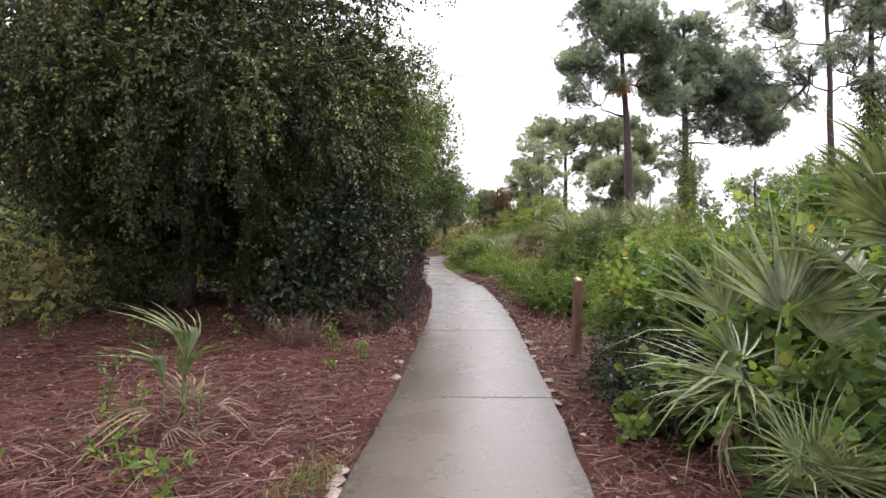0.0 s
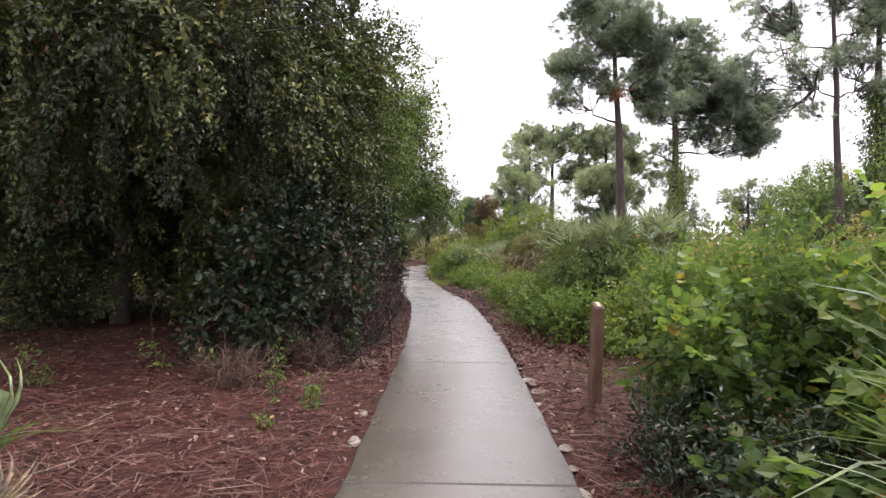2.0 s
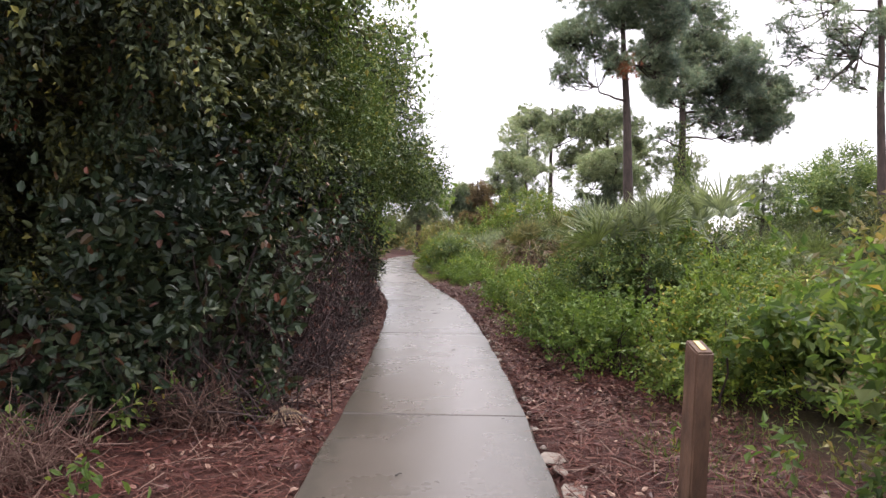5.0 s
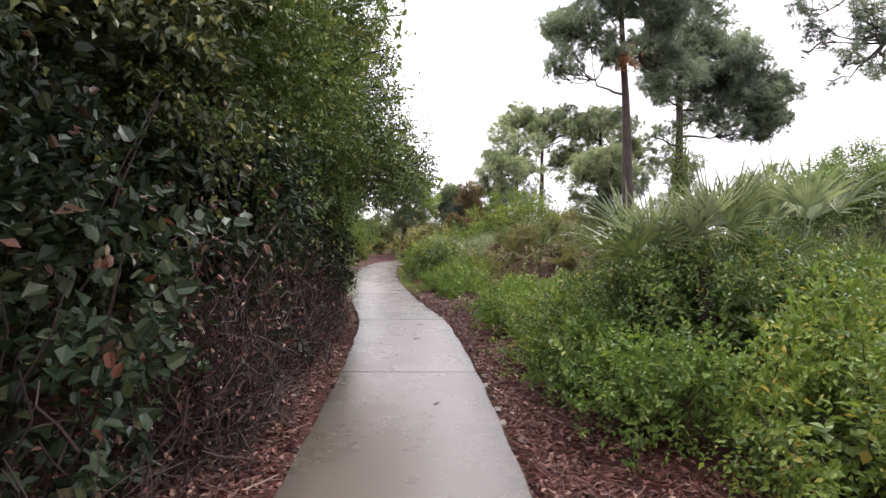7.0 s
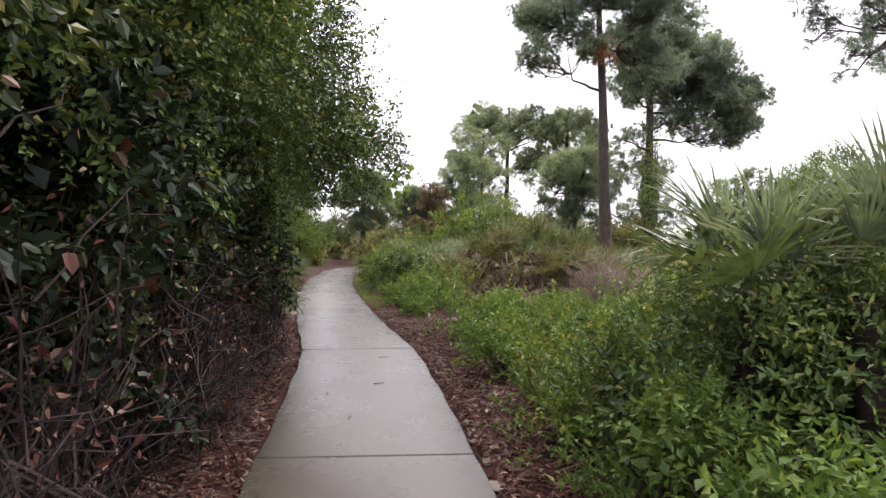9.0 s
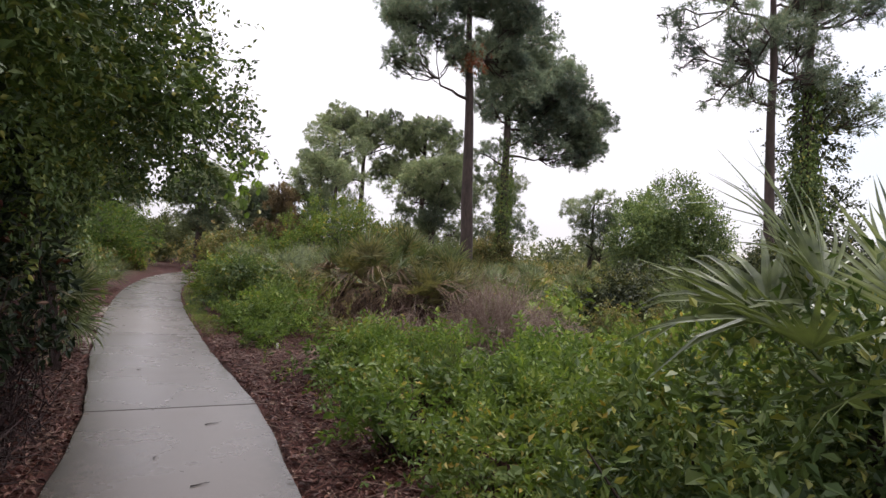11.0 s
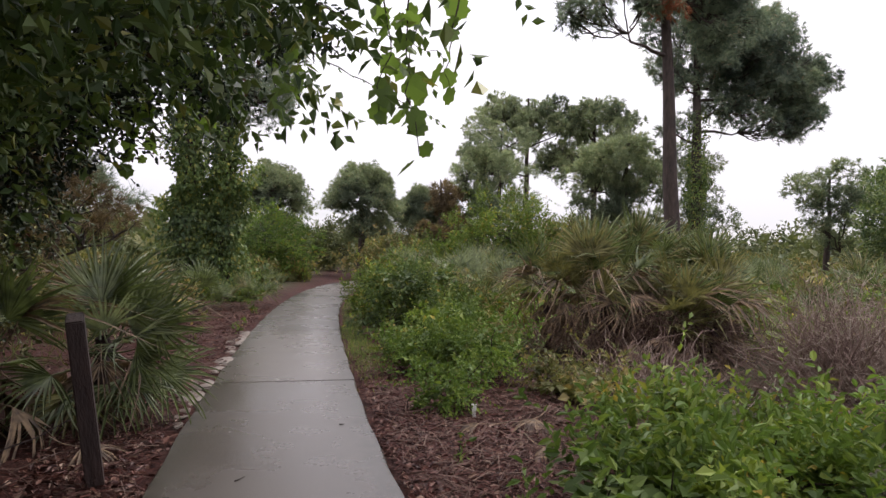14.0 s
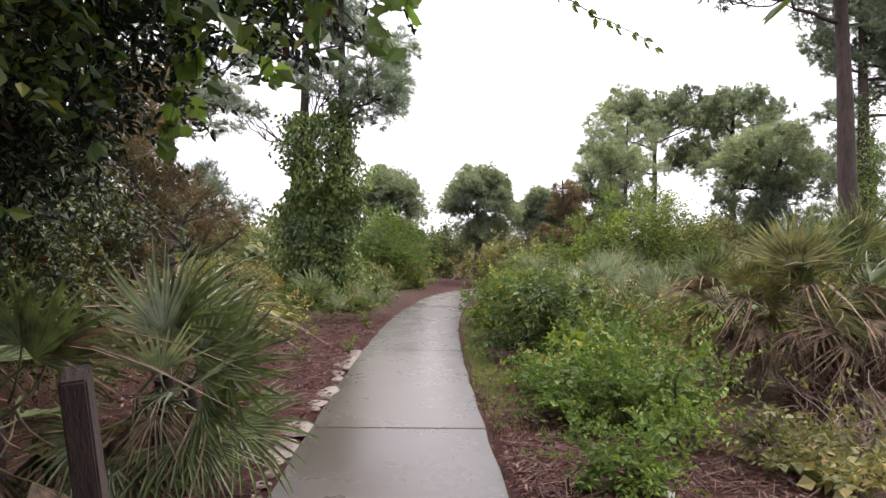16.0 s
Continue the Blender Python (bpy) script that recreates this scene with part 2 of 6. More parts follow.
def plain_material(name, color, rough=0.7, var=0.25, scale=30):
    m, n, l, p = material(name)
    t = noise_node(n, l, scale, 5.0)
    r = ramp_node(n, [(0.3, tuple(c * (1 - var) for c in color)), (0.7, tuple(c * (1 + var) for c in color))])
    l.new(t.outputs["Fac"], r.inputs["Fac"])
    l.new(r.outputs["Color"], p.inputs["Base Color"])
    p.inputs["Roughness"].default_value = rough
    b = bump_node(n, l, t.outputs["Fac"], 0.4, 0.006)
    l.new(b.outputs["Normal"], p.inputs["Normal"])
    return m


GROUND = ground_material()
CONCRETE = concrete_material()
POST_WOOD = bark_material("weathered_brown_post_wood", (0.045, 0.022, 0.013), (0.14, 0.076, 0.045), 16, 0.75)
POST_DARK = bark_material("dark_post_wood", (0.016, 0.009, 0.008), (0.05, 0.027, 0.022), 16, 0.7)
YELLOW_PAINT = plain_material("yellow_paint", (0.42, 0.3, 0.1), 0.55, 0.1)
WHITE_PLASTIC = plain_material("white_plastic", (0.72, 0.7, 0.68), 0.4, 0.06)
LIMESTONE = plain_material("pale_limestone", (0.17, 0.14, 0.115), 0.85, 0.25, 12)


# ---------- mesh helpers ----------
class Geo:
    """Vertices and faces gathered in arrays, and made into one mesh."""

    def __init__(self):
        self.v, self.f, self.count = [], [], 0

    def add(self, verts, faces):
        verts, faces = np.asarray(verts, float).reshape(-1, 3), np.asarray(faces, int)
        self.v.append(verts)
        self.f.append(faces + self.count)
        self.count += len(verts)
        return self

    def mesh(self, name, mat, smooth=False):
        me = bpy.data.meshes.new(name)
        v = np.concatenate(self.v)
        loops = np.concatenate([f.ravel() for f in self.f])
        total = np.concatenate([np.full(len(f), f.shape[1]) for f in self.f])
        start = np.concatenate([[0], np.cumsum(total)[:-1]])
        me.vertices.add(len(v))
        me.vertices.foreach_set("co", v.ravel().astype(np.float32))
        me.loops.add(len(loops))
        me.loops.foreach_set("vertex_index", loops.astype(np.int32))
        me.polygons.add(len(total))
        me.polygons.foreach_set("loop_start", start.astype(np.int32))
        me.polygons.foreach_set("loop_total", total.astype(np.int32))
        me.polygons.foreach_set("use_smooth", np.full(len(total), smooth))
        me.update(calc_edges=True)
        me.validate()
        me.materials.append(mat)
        return me


def part(name, data, mat, parent, label="", smooth=False):
    """One mesh object under a thing, from a Geo, a bmesh or a mesh that is there already."""
    if isinstance(data, Geo):
        data = data.mesh(name, mat, smooth)
    elif isinstance(data, bmesh.types.BMesh):
        me = bpy.data.meshes.new(name)
        data.to_mesh(me)
        data.free()
        me.materials.append(mat)
        data = me
    ob = new(name, data)
    ob.parent = parent
    if label:
        tagged(ob, label)
    return ob


def thing(name, x, y, z, label, category, group="", kind=""):
    ob = new(name)
    ob.location = (x, y, z)
    ob.empty_display_size = 0.2
    return tagged(ob, label, category, group, kind)


def unit(a):
    return a / np.maximum(np.linalg.norm(a, axis=-1, keepdims=True), 1e-9)


LEAF_SMALL = (np.array([(0, 0, 0), (0.5, 0.45, 0.12), (0, 1, -0.06), (-0.5, 0.45, 0.12)]), np.array([(0, 1, 2), (0, 2, 3)]))
LEAF_LONG = (np.array([(0, 0, 0), (0.42, 0.3, 0.1), (0.34, 0.68, 0.08), (0, 1, -0.12), (-0.34, 0.68, 0.08), (-0.42, 0.3, 0.1)]), np.array([(0, 1, 2, 3), (0, 3, 4, 5)]))
LEAF_ROUND = (np.array([(0, 0, 0), (0.46, 0.12, 0.09), (0.46, 0.66, 0.08), (0, 1.0, -0.08), (-0.46, 0.66, 0.08), (-0.46, 0.12, 0.09)]), np.array([(0, 1, 2, 3), (0, 3, 4, 5)]))

GRAPE_RIM = [(0.0, 0.0), (0.24, -0.1), (0.44, 0.04), (0.4, 0.22), (0.58, 0.36), (0.46, 0.52), (0.42, 0.7), (0.22, 0.76), (0.0, 1.0)]
GRAPE_RIM = GRAPE_RIM + [(-px, py) for px, py in GRAPE_RIM[-2:0:-1]]
LEAF_GRAPE = (np.array([(0, 0.38, -0.05)] + [(px, py, 0.12 * abs(px) - 0.1 * py * py) for px, py in GRAPE_RIM]), np.array([(0, 1 + i, 1 + (i + 1) % len(GRAPE_RIM)) for i in range(len(GRAPE_RIM))]))


def leaves(geo, rng, pos, axis, length, width, shape, up=0.5):
    """Leaves at pos that point along axis, each turned about it at random with its face rather upwards."""
    k = len(pos)
    if not k:
        return
    tv, tf = shape
    d = unit(axis)
    nrm = unit(rng.normal(size=(k, 3)) * (1 - up) + np.array([0, 0, up]))
    side = unit(np.cross(d, nrm))
    nrm = np.cross(side, d)
    ln = length * rng.uniform(0.65, 1.25, k)
    wd = width / length * rng.uniform(0.85, 1.15, k)
    v = pos[:, None, :] + ln[:, None, None] * (tv[None, :, 0:1] * wd[:, None, None] * side[:, None, :] + tv[None, :, 1:2] * d[:, None, :] + tv[None, :, 2:3] * nrm[:, None, :])
    f = tf[None] + (np.arange(k) * len(tv))[:, None, None]
    geo.add(v.reshape(-1, 3), f.reshape(-1, tf.shape[1]))


PATH_LINE = np.array([(-0.9, -14), (-0.5, -6), (-0.15, 0), (0.13, 3.4), (0.27, 5.5), (0.40, 8.6), (0.47, 10.4), (0.50, 13.4), (0.46, 15.7), (0.37, 17.6), (0.02, 20.2),
                      (-0.22, 22.4), (-0.55, 26), (-0.78, 30), (-0.78, 34), (-0.45, 38), (0.6, 41.5), (3.2, 44), (8, 46)])
HALF = 0.765


def path_x(y):
    return np.interp(y, PATH_LINE[:16, 1], PATH_LINE[:16, 0])


def clear_of_path(p, margin=0.05):
    """Keeps what stands beside the path, or well overhead."""
    off = np.abs(p[:, 0] - path_x(p[:, 1]))
    return (off > HALF + margin) | (p[:, 2] > np.where(p[:, 1] > 16.2, 1.9, 2.5)) | (p[:, 1] > 45)


def blob_points(rng, blobs, count, inner=0.7, floor=0.03, clump=0, size=0.2, hang=0.0):
    """Points near the lumpy skins of a group of ellipsoids, with the way outwards. clump: points to a tuft of that size, which hangs down by hang."""
    b = np.array(blobs, float)
    if clump:
        p, o = blob_points(rng, blobs, max(4, count // clump), inner, floor)
        k = len(p)
        q = p[:, None, :] + rng.normal(size=(k, clump, 3)) * size * rng.uniform(0.6, 1.4, (k, 1, 1))
        q[..., 2] -= rng.uniform(0, 1, (k, clump)) ** 1.5 * hang * rng.uniform(0, 1.6, (k, 1))
        q, o = q.reshape(-1, 3), np.repeat(o, clump, 0)
        ok = (q[:, 2] > floor) & clear_of_path(q)
        return q[ok], o[ok]
    area = (b[:, 3] * b[:, 4] * b[:, 5]) ** (2 / 3)
    pick = rng.choice(len(b), count, p=area / area.sum())
    d = unit(rng.normal(size=(count, 3)))
    ph = rng.uniform(0, 6.28, (len(b), 3))
    lump = 1 + 0.14 * np.sin(d[:, 0] * 5 + ph[pick, 0]) * np.sin(d[:, 1] * 5 + ph[pick, 1]) + 0.13 * np.sin(d[:, 2] * 7 + ph[pick, 2] + d[:, 0] * 4)
    r = (inner + (1.04 - inner) * rng.uniform(0, 1, count) ** 0.6) * lump
    p = b[pick, :3] + d * b[pick, 3:6] * r[:, None]
    deep = np.zeros(count, bool)
    for c in b:
        deep |= (((p - c[:3]) / c[3:6]) ** 2).sum(1) < (inner * 0.8) ** 2
    ok = ~deep & (p[:, 2] > floor) & clear_of_path(p)
    return p[ok], unit(d[ok] / b[pick[ok], 3:6])


def sprays(geo, rng, pts, out, per, twig, length, width, shape, droop=0.0, up=0.5):
    """Twigs that grow outwards from the points, each with leaves on both sides."""
    m = len(pts)
    if not m:
        return
    td = unit(out + rng.normal(size=(m, 3)) * 0.55 + np.array([0, 0, 0.15 - droop]))
    ref = unit(np.cross(td, rng.normal(size=(m, 3))))
    s = (np.arange(per) + 0.5) / per
    sign = np.where(np.arange(per) % 2 == 0, 1.0, -1.0)
    pos = pts[:, None, :] + td[:, None, :] * (s * twig)[None, :, None]
    pos[..., 2] -= droop * 0.5 * (s * twig) ** 1.5
    ax = td[:, None, :] * 0.7 + ref[:, None, :] * sign[None, :, None] * 0.8 + rng.normal(size=(m, per, 3)) * 0.3
    ax[..., 2] -= droop * 0.6
    pos, ax = pos.reshape(-1, 3), ax.reshape(-1, 3)
    ok = clear_of_path(pos, -0.02)
    leaves(geo, rng, pos[ok], ax[ok], length, width, shape, up)


def tube(geo, pts, radii, sides=7):
    """A round limb along pts that tapers by radii."""
    pts = np.asarray(pts, float)
    k = len(pts)
    t = unit(np.gradient(pts, axis=0))
    ref = np.where(np.abs(t[:, 2:3]) > 0.9, np.array([[1.0, 0, 0]]), np.array([[0, 0, 1.0]]))
    a = unit(np.cross(t, ref))
    b = np.cross(t, a)
    ang = np.arange(sides) * 2 * np.pi / sides
    ring = np.cos(ang)[None, :, None] * a[:, None, :] + np.sin(ang)[None, :, None] * b[:, None, :]
    v = pts[:, None, :] + ring * np.asarray(radii, float)[:, None, None]
    i, j = np.meshgrid(np.arange(k - 1), np.arange(sides), indexing="ij")
    j2 = (j + 1) % sides
    f = np.stack([i * sides + j, i * sides + j2, (i + 1) * sides + j2, (i + 1) * sides + j], -1).reshape(-1, 4)
    geo.add(v.reshape(-1, 3), f)


def wander(rng, a, b, steps, amount):
    """A line from a to b with a natural wobble."""
    s = np.linspace(0, 1, steps)[:, None]
    p = np.asarray(a, float) * (1 - s) + np.asarray(b, float) * s
    w = np.cumsum(rng.normal(size=(steps, 3)), axis=0) * amount
    return p + (w - w[0]) * np.sin(np.pi * s * 0.75)


# ---------- ground and path ----------
def soft_axis(lo, hi, step, far):
    mid = np.arange(lo, hi + 1e-6, step)
    grow, d, up = [], step, []
    x = hi
    while x < far:
        d *= 1.35
        x += d
        up.append(x)
    x, d = lo, step
    while x > -far:
        d *= 1.35
        x -= d
        grow.append(x)
    return np.concatenate([grow[::-1], mid, up])


def ground_height(x, y):
    off = np.abs(x - path_x(np.clip(y, -14, 38))) - HALF
    bumps = 0.035 * np.sin(x * 1.7 + np.sin(y * 0.9)) * np.sin(y * 1.3 + 1) + 0.02 * np.sin(x * 4.1 + y * 2.3)
    rise = np.clip(off / 1.5, 0, 1)
    return np.where(off < 0.06, -0.07, -0.012 + (bumps + 0.03) * rise)


def build_ground():
    xs, ys = soft_axis(-9, 12, 0.2, 2500), soft_axis(-4, 46, 0.25, 2500)
    gx, gy = np.meshgrid(xs, ys)
    gz = ground_height(gx, gy)
    g = Geo()
    w, h = len(xs), len(ys)
    i, j = np.meshgrid(np.arange(h - 1), np.arange(w - 1), indexing="ij")
    f = np.stack([i * w + j, i * w + j + 1, (i + 1) * w + j + 1, (i + 1) * w + j], -1).reshape(-1, 4)
    g.add(np.stack([gx, gy, gz], -1).reshape(-1, 3), f)
    me = g.mesh("ground", GROUND, True)
    off = (gx - path_x(gy)).ravel()
    sway = (np.sin(gy * 0.7) + 0.7 * np.sin(gy * 1.9 + gx * 0.8 + 1) + 0.6 * np.sin(gx * 1.3 - gy * 0.4)).ravel()
    off = off + 0.6 * sway * np.clip(np.abs(off) - 1.5, 0, 1) * np.sign(off)
    wild = np.clip(np.where(off > 0, (off - 2.0) / 2.5, (-off - 5.0) / 4.0), 0, 1)
    wild = np.maximum(wild, np.clip((gy.ravel() - 26) / 8, 0, 1) * np.clip((np.abs(off) - 1.0) / 1.5, 0, 1))
    me.attributes.new("wild", "FLOAT", "POINT").data.foreach_set("value", wild.astype(np.float32))
    tagged(new("ground", me), "sandy ground covered in reddish pine straw", "ground", kind="structure")


build_ground()


def path_curve():
    """The middle of the path at short steps, with its length so far."""
    pts, k = [], len(PATH_LINE)
    for i in range(k - 1):
        p0, p1, p2, p3 = (Vector(PATH_LINE[max(0, min(k - 1, i + o))]) for o in (-1, 0, 1, 2))
        for s in np.linspace(0, 1, 12, endpoint=False):
            pts.append(0.5 * (2 * p1 + (p2 - p0) * s + (2 * p0 - 5 * p1 + 4 * p2 - p3) * s * s + (3 * p1 - p0 - 3 * p2 + p3) * s ** 3))
    pts = np.array([tuple(p) for p in pts])
    run = np.concatenate([[0], np.cumsum(np.hypot(*np.diff(pts, axis=0).T))])
    return pts, run


CURVE, RUN = path_curve()


def path_point(s):
    return np.array([np.interp(s, RUN, CURVE[:, 0]), np.interp(s, RUN, CURVE[:, 1])])


def run_at_y(y):
    return float(np.interp(y, CURVE[:, 1], RUN))


def build_path():
    path = thing("pavement", 0, 0, 0, "narrow damp grey concrete footpath of long cast slabs", "footpath", kind="structure")
    joints = [run_at_y(y) for y in (-10.6, -6.6, -2.6, 1.45, 5.5, 9.45, 13.47, 17.6, 22.28, 26.4, 30.5, 34.6, 38.5)]
    joints += [joints[-1] + 4.1, joints[-1] + 8.2]
    rng = np.random.default_rng(5)
    for a, b in zip(joints[:-1], joints[1:]):
        n = 26
        ss = np.concatenate([[a + 0.007], np.linspace(a + 0.018, b - 0.018, n - 2), [b - 0.007]])
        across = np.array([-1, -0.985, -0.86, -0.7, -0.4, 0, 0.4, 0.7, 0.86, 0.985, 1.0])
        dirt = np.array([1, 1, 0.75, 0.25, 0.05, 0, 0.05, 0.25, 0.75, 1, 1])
        tilt = rng.normal() * 0.002
        v, val = [], []
        for i, s in enumerate(ss):
            c = path_point(s)
            t = path_point(s + 0.05) - path_point(s - 0.05)
            t /= np.hypot(*t)
            side = np.array([t[1], -t[0]])
            end = i in (0, n - 1)
            for k, u in enumerate(across):
                wob = 0.008 * math.sin(s * 5.3 + k) if abs(u) > 0.9 else 0
                p = c + side * (u * HALF + wob * np.sign(u))
                z = -0.018 if abs(u) == 1 or end else 0.0
                v.append((p[0], p[1], z + tilt * u))
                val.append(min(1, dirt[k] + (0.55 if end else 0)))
        g = Geo()
        w = len(across)
        ii, jj = np.meshgrid(np.arange(n - 1), np.arange(w - 1), indexing="ij")
        f = np.stack([ii * w + jj, ii * w + jj + 1, (ii + 1) * w + jj + 1, (ii + 1) * w + jj], -1).reshape(-1, 4)
        rim = [i * w for i in range(n)] + [(n - 1) * w + j for j in range(1, w)] + [i * w + w - 1 for i in range(n - 2, -1, -1)] + [j for j in range(w - 2, 0, -1)]
        top = np.array(v)
        low = top[rim].copy()
        low[:, 2] = -0.11
        m = len(rim)
        g.add(np.concatenate([top, low]), f)
        k0 = len(top)
        g.f.append(np.array([(rim[i], rim[(i + 1) % m], k0 + (i + 1) % m, k0 + i) for i in range(m)]))
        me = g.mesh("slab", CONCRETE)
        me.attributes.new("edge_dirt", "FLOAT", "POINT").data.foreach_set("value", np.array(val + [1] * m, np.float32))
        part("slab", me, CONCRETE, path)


build_path()


def rough_stone(rng, size):
    bm = bmesh.new()
    bmesh.ops.create_icosphere(bm, subdivisions=2, radius=1)
    ph = rng.uniform(0, 6, 3)
    for v in bm.verts:
        k = 1 + 0.16 * math.sin(v.co.x * 3 + ph[0]) + 0.14 * math.sin(v.co.y * 4 + ph[1]) + 0.1 * math.sin(v.co.z * 5 + ph[2])
        v.co = Vector((v.co.x * size[0] * k, v.co.y * size[1] * k, v.co.z * size[2] * k))
    return bm


def build_edge_stones():
    """Pale broken concrete and limestone that lies along the borders of the path."""
    rng = np.random.default_rng(9)
    spots, y = [], 20.7
    while y < 26.5:
        r = rng.uniform(0.04, 0.19) if y > 21.6 else 0.05
        spots.append((-1, y, r))
        y += r * rng.uniform(1.6, 3.4) + 0.1
    spots += [(-1, y, 0.06) for y in (3.4, 3.6, 3.8, 6.4, 7.2)] + [(1, y, rng.uniform(0.02, 0.05)) for y in np.arange(5.4, 14.5, 0.42)] + [(1, 8.0, 0.08), (1, 8.55, 0.08)]
    for side, y, r in spots:
        out = 0.35 * r + rng.uniform(0, 0.1)
        bm = rough_stone(rng, (r, r * rng.uniform(1.1, 2.2), 0.07 * r + 0.012))
        me = bpy.data.meshes.new("stone")
        bm.to_mesh(me)
        bm.free()
        me.materials.append(LIMESTONE)
        ob = new("stone", me)
        ob.matrix_world = pose(float(path_x(y)) + side * (HALF + out), y, -0.022, 0, 0, rng.uniform(-20, 20))
        tagged(ob, "flat pale broken stone beside the concrete path", "stone", "stones along the path")


build_edge_stones()


# ---------- trees ----------
def broadleaf_tree(x, y, trunk_h, trunk_r, blobs, count, leaf=0.07, leaf_mat=None, label="", category="tree", per=9, droop=0.1, inner=0.68, limbs=7, seed=1, shape=LEAF_SMALL, core=0, core_size=1.9, name="oak_tree", group="", clump=16, tuft=0.2, hang=0.0):
    """A leafy tree: bent trunk, limbs out to the lumps of the crown, sprays of leaves."""
    rng = np.random.default_rng(seed)
    tree = thing(name, x, y, 0, label, category, group)
    org = np.array([x, y, 0.0])
    g = Geo()
    top = np.array([rng.normal() * 0.3, rng.normal() * 0.3, trunk_h])
    line = wander(rng, (0, 0, -0.15), top, 8, 0.05)
    tube(g, line, np.linspace(trunk_r * 1.25, trunk_r * 0.6, 8), 9)
    part("trunk", g, BARK_DARK, tree, smooth=True)
    bl = np.array(blobs, float)
    for i in rng.permutation(len(bl))[:limbs]:
        g = Geo()
        st = line[rng.integers(4, 8)]
        aim = bl[i, :3] - org
        ln = wander(rng, st, aim, 8, 0.07)
        tube(g, ln, np.linspace(trunk_r * 0.55, 0.012, 8), 6)
        for _ in range(5):
            a = ln[rng.integers(3, 8)]
            b = aim + rng.normal(size=3) * bl[i, 3:6] * 0.55
            tube(g, wander(rng, a, b, 5, 0.05), np.linspace(0.025, 0.005, 5), 4)
        part("limb", g, BARK_DARK, tree, smooth=True)
    pts, out = blob_points(rng, blobs, count, inner, 0.03, clump, tuft, hang)
    g = Geo()
    sprays(g, rng, pts, out, per, leaf * 4.2, leaf, leaf * 0.58, shape, droop)
    if core:
        q, o = blob_points(rng, [(*b[:3], b[3] * 0.74, b[4] * 0.74, b[5] * 0.74) for b in bl], core, 0.3)
        leaves(g, rng, q, rng.normal(size=q.shape) * np.array([1, 1, 0.4]), leaf * core_size, leaf * core_size * 0.75, LEAF_SMALL, 0.75)
    for v in g.v:
        v -= org
    tagged(part("crown", g, leaf_mat, tree), kind="stuff")
    return tree


def needle_tufts(geo, rng, pts, out, length, needles=14, thick=0.012):
    """Sprays of long needles round the ends of twigs."""
    m = len(pts)
    d = unit(out[:, None, :] * 0.9 + rng.normal(size=(m, needles, 3)) * 0.75 + np.array([0, 0, 0.12]))
    side = unit(np.cross(d, rng.normal(size=(m, needles, 3)))) * thick
    ln = length * rng.uniform(0.7, 1.15, (m, needles, 1))
    p = np.broadcast_to(pts[:, None, :], d.shape)
    v = np.stack([p - side * 0.7, p + side * 0.7, p + d * ln - np.array([0, 0, 0.02])], 2)
    k = m * needles
    geo.add(v.reshape(-1, 3), np.arange(k * 3).reshape(-1, 3))


def open_crown(seed, z0, z1, reach, lumps, r, narrow=0.45, shift=0.0):
    """Lumps of needles round a trunk: widest low, closing to a rounded top."""
    rng = np.random.default_rng(seed)
    out = []
    for i in range(lumps):
        s = (i + rng.uniform(0, 1)) / lumps
        a = rng.uniform(0, 6.28)
        q = reach * (1 - (1 - narrow) * s) * rng.uniform(0.25, 1.0) * (0.6 + 0.4 * math.sin(min(1, s * 3) * 1.57))
        k = r * rng.uniform(0.7, 1.3)
        out.append((math.cos(a) * q + shift * (1 - s), math.sin(a) * q * 0.8, z0 + (z1 - z0) * s, k * 1.1, k, k * 0.78))
    return out


def dome_crown(seed, x, z, reach, height, lumps, r):
    """Lumps of needles set close over a rounded dome with a ragged underside."""
    rng = np.random.default_rng(seed)
    out = [(x, 0, z + height * 0.42, reach * 0.74, reach * 0.74, height * 0.46)]
    for i in range(lumps):
        up = (i + 0.5) / lumps
        a = i * 2.4 + rng.uniform(-0.4, 0.4)
        q = reach * math.sqrt(max(0.0, 1 - up * up)) * rng.uniform(0.78, 0.88)
        k = r * rng.uniform(0.8, 1.2)
        out.append((x + math.cos(a) * q, math.sin(a) * q, z + height * up * 0.84, k, k, k * 0.72))
    return out


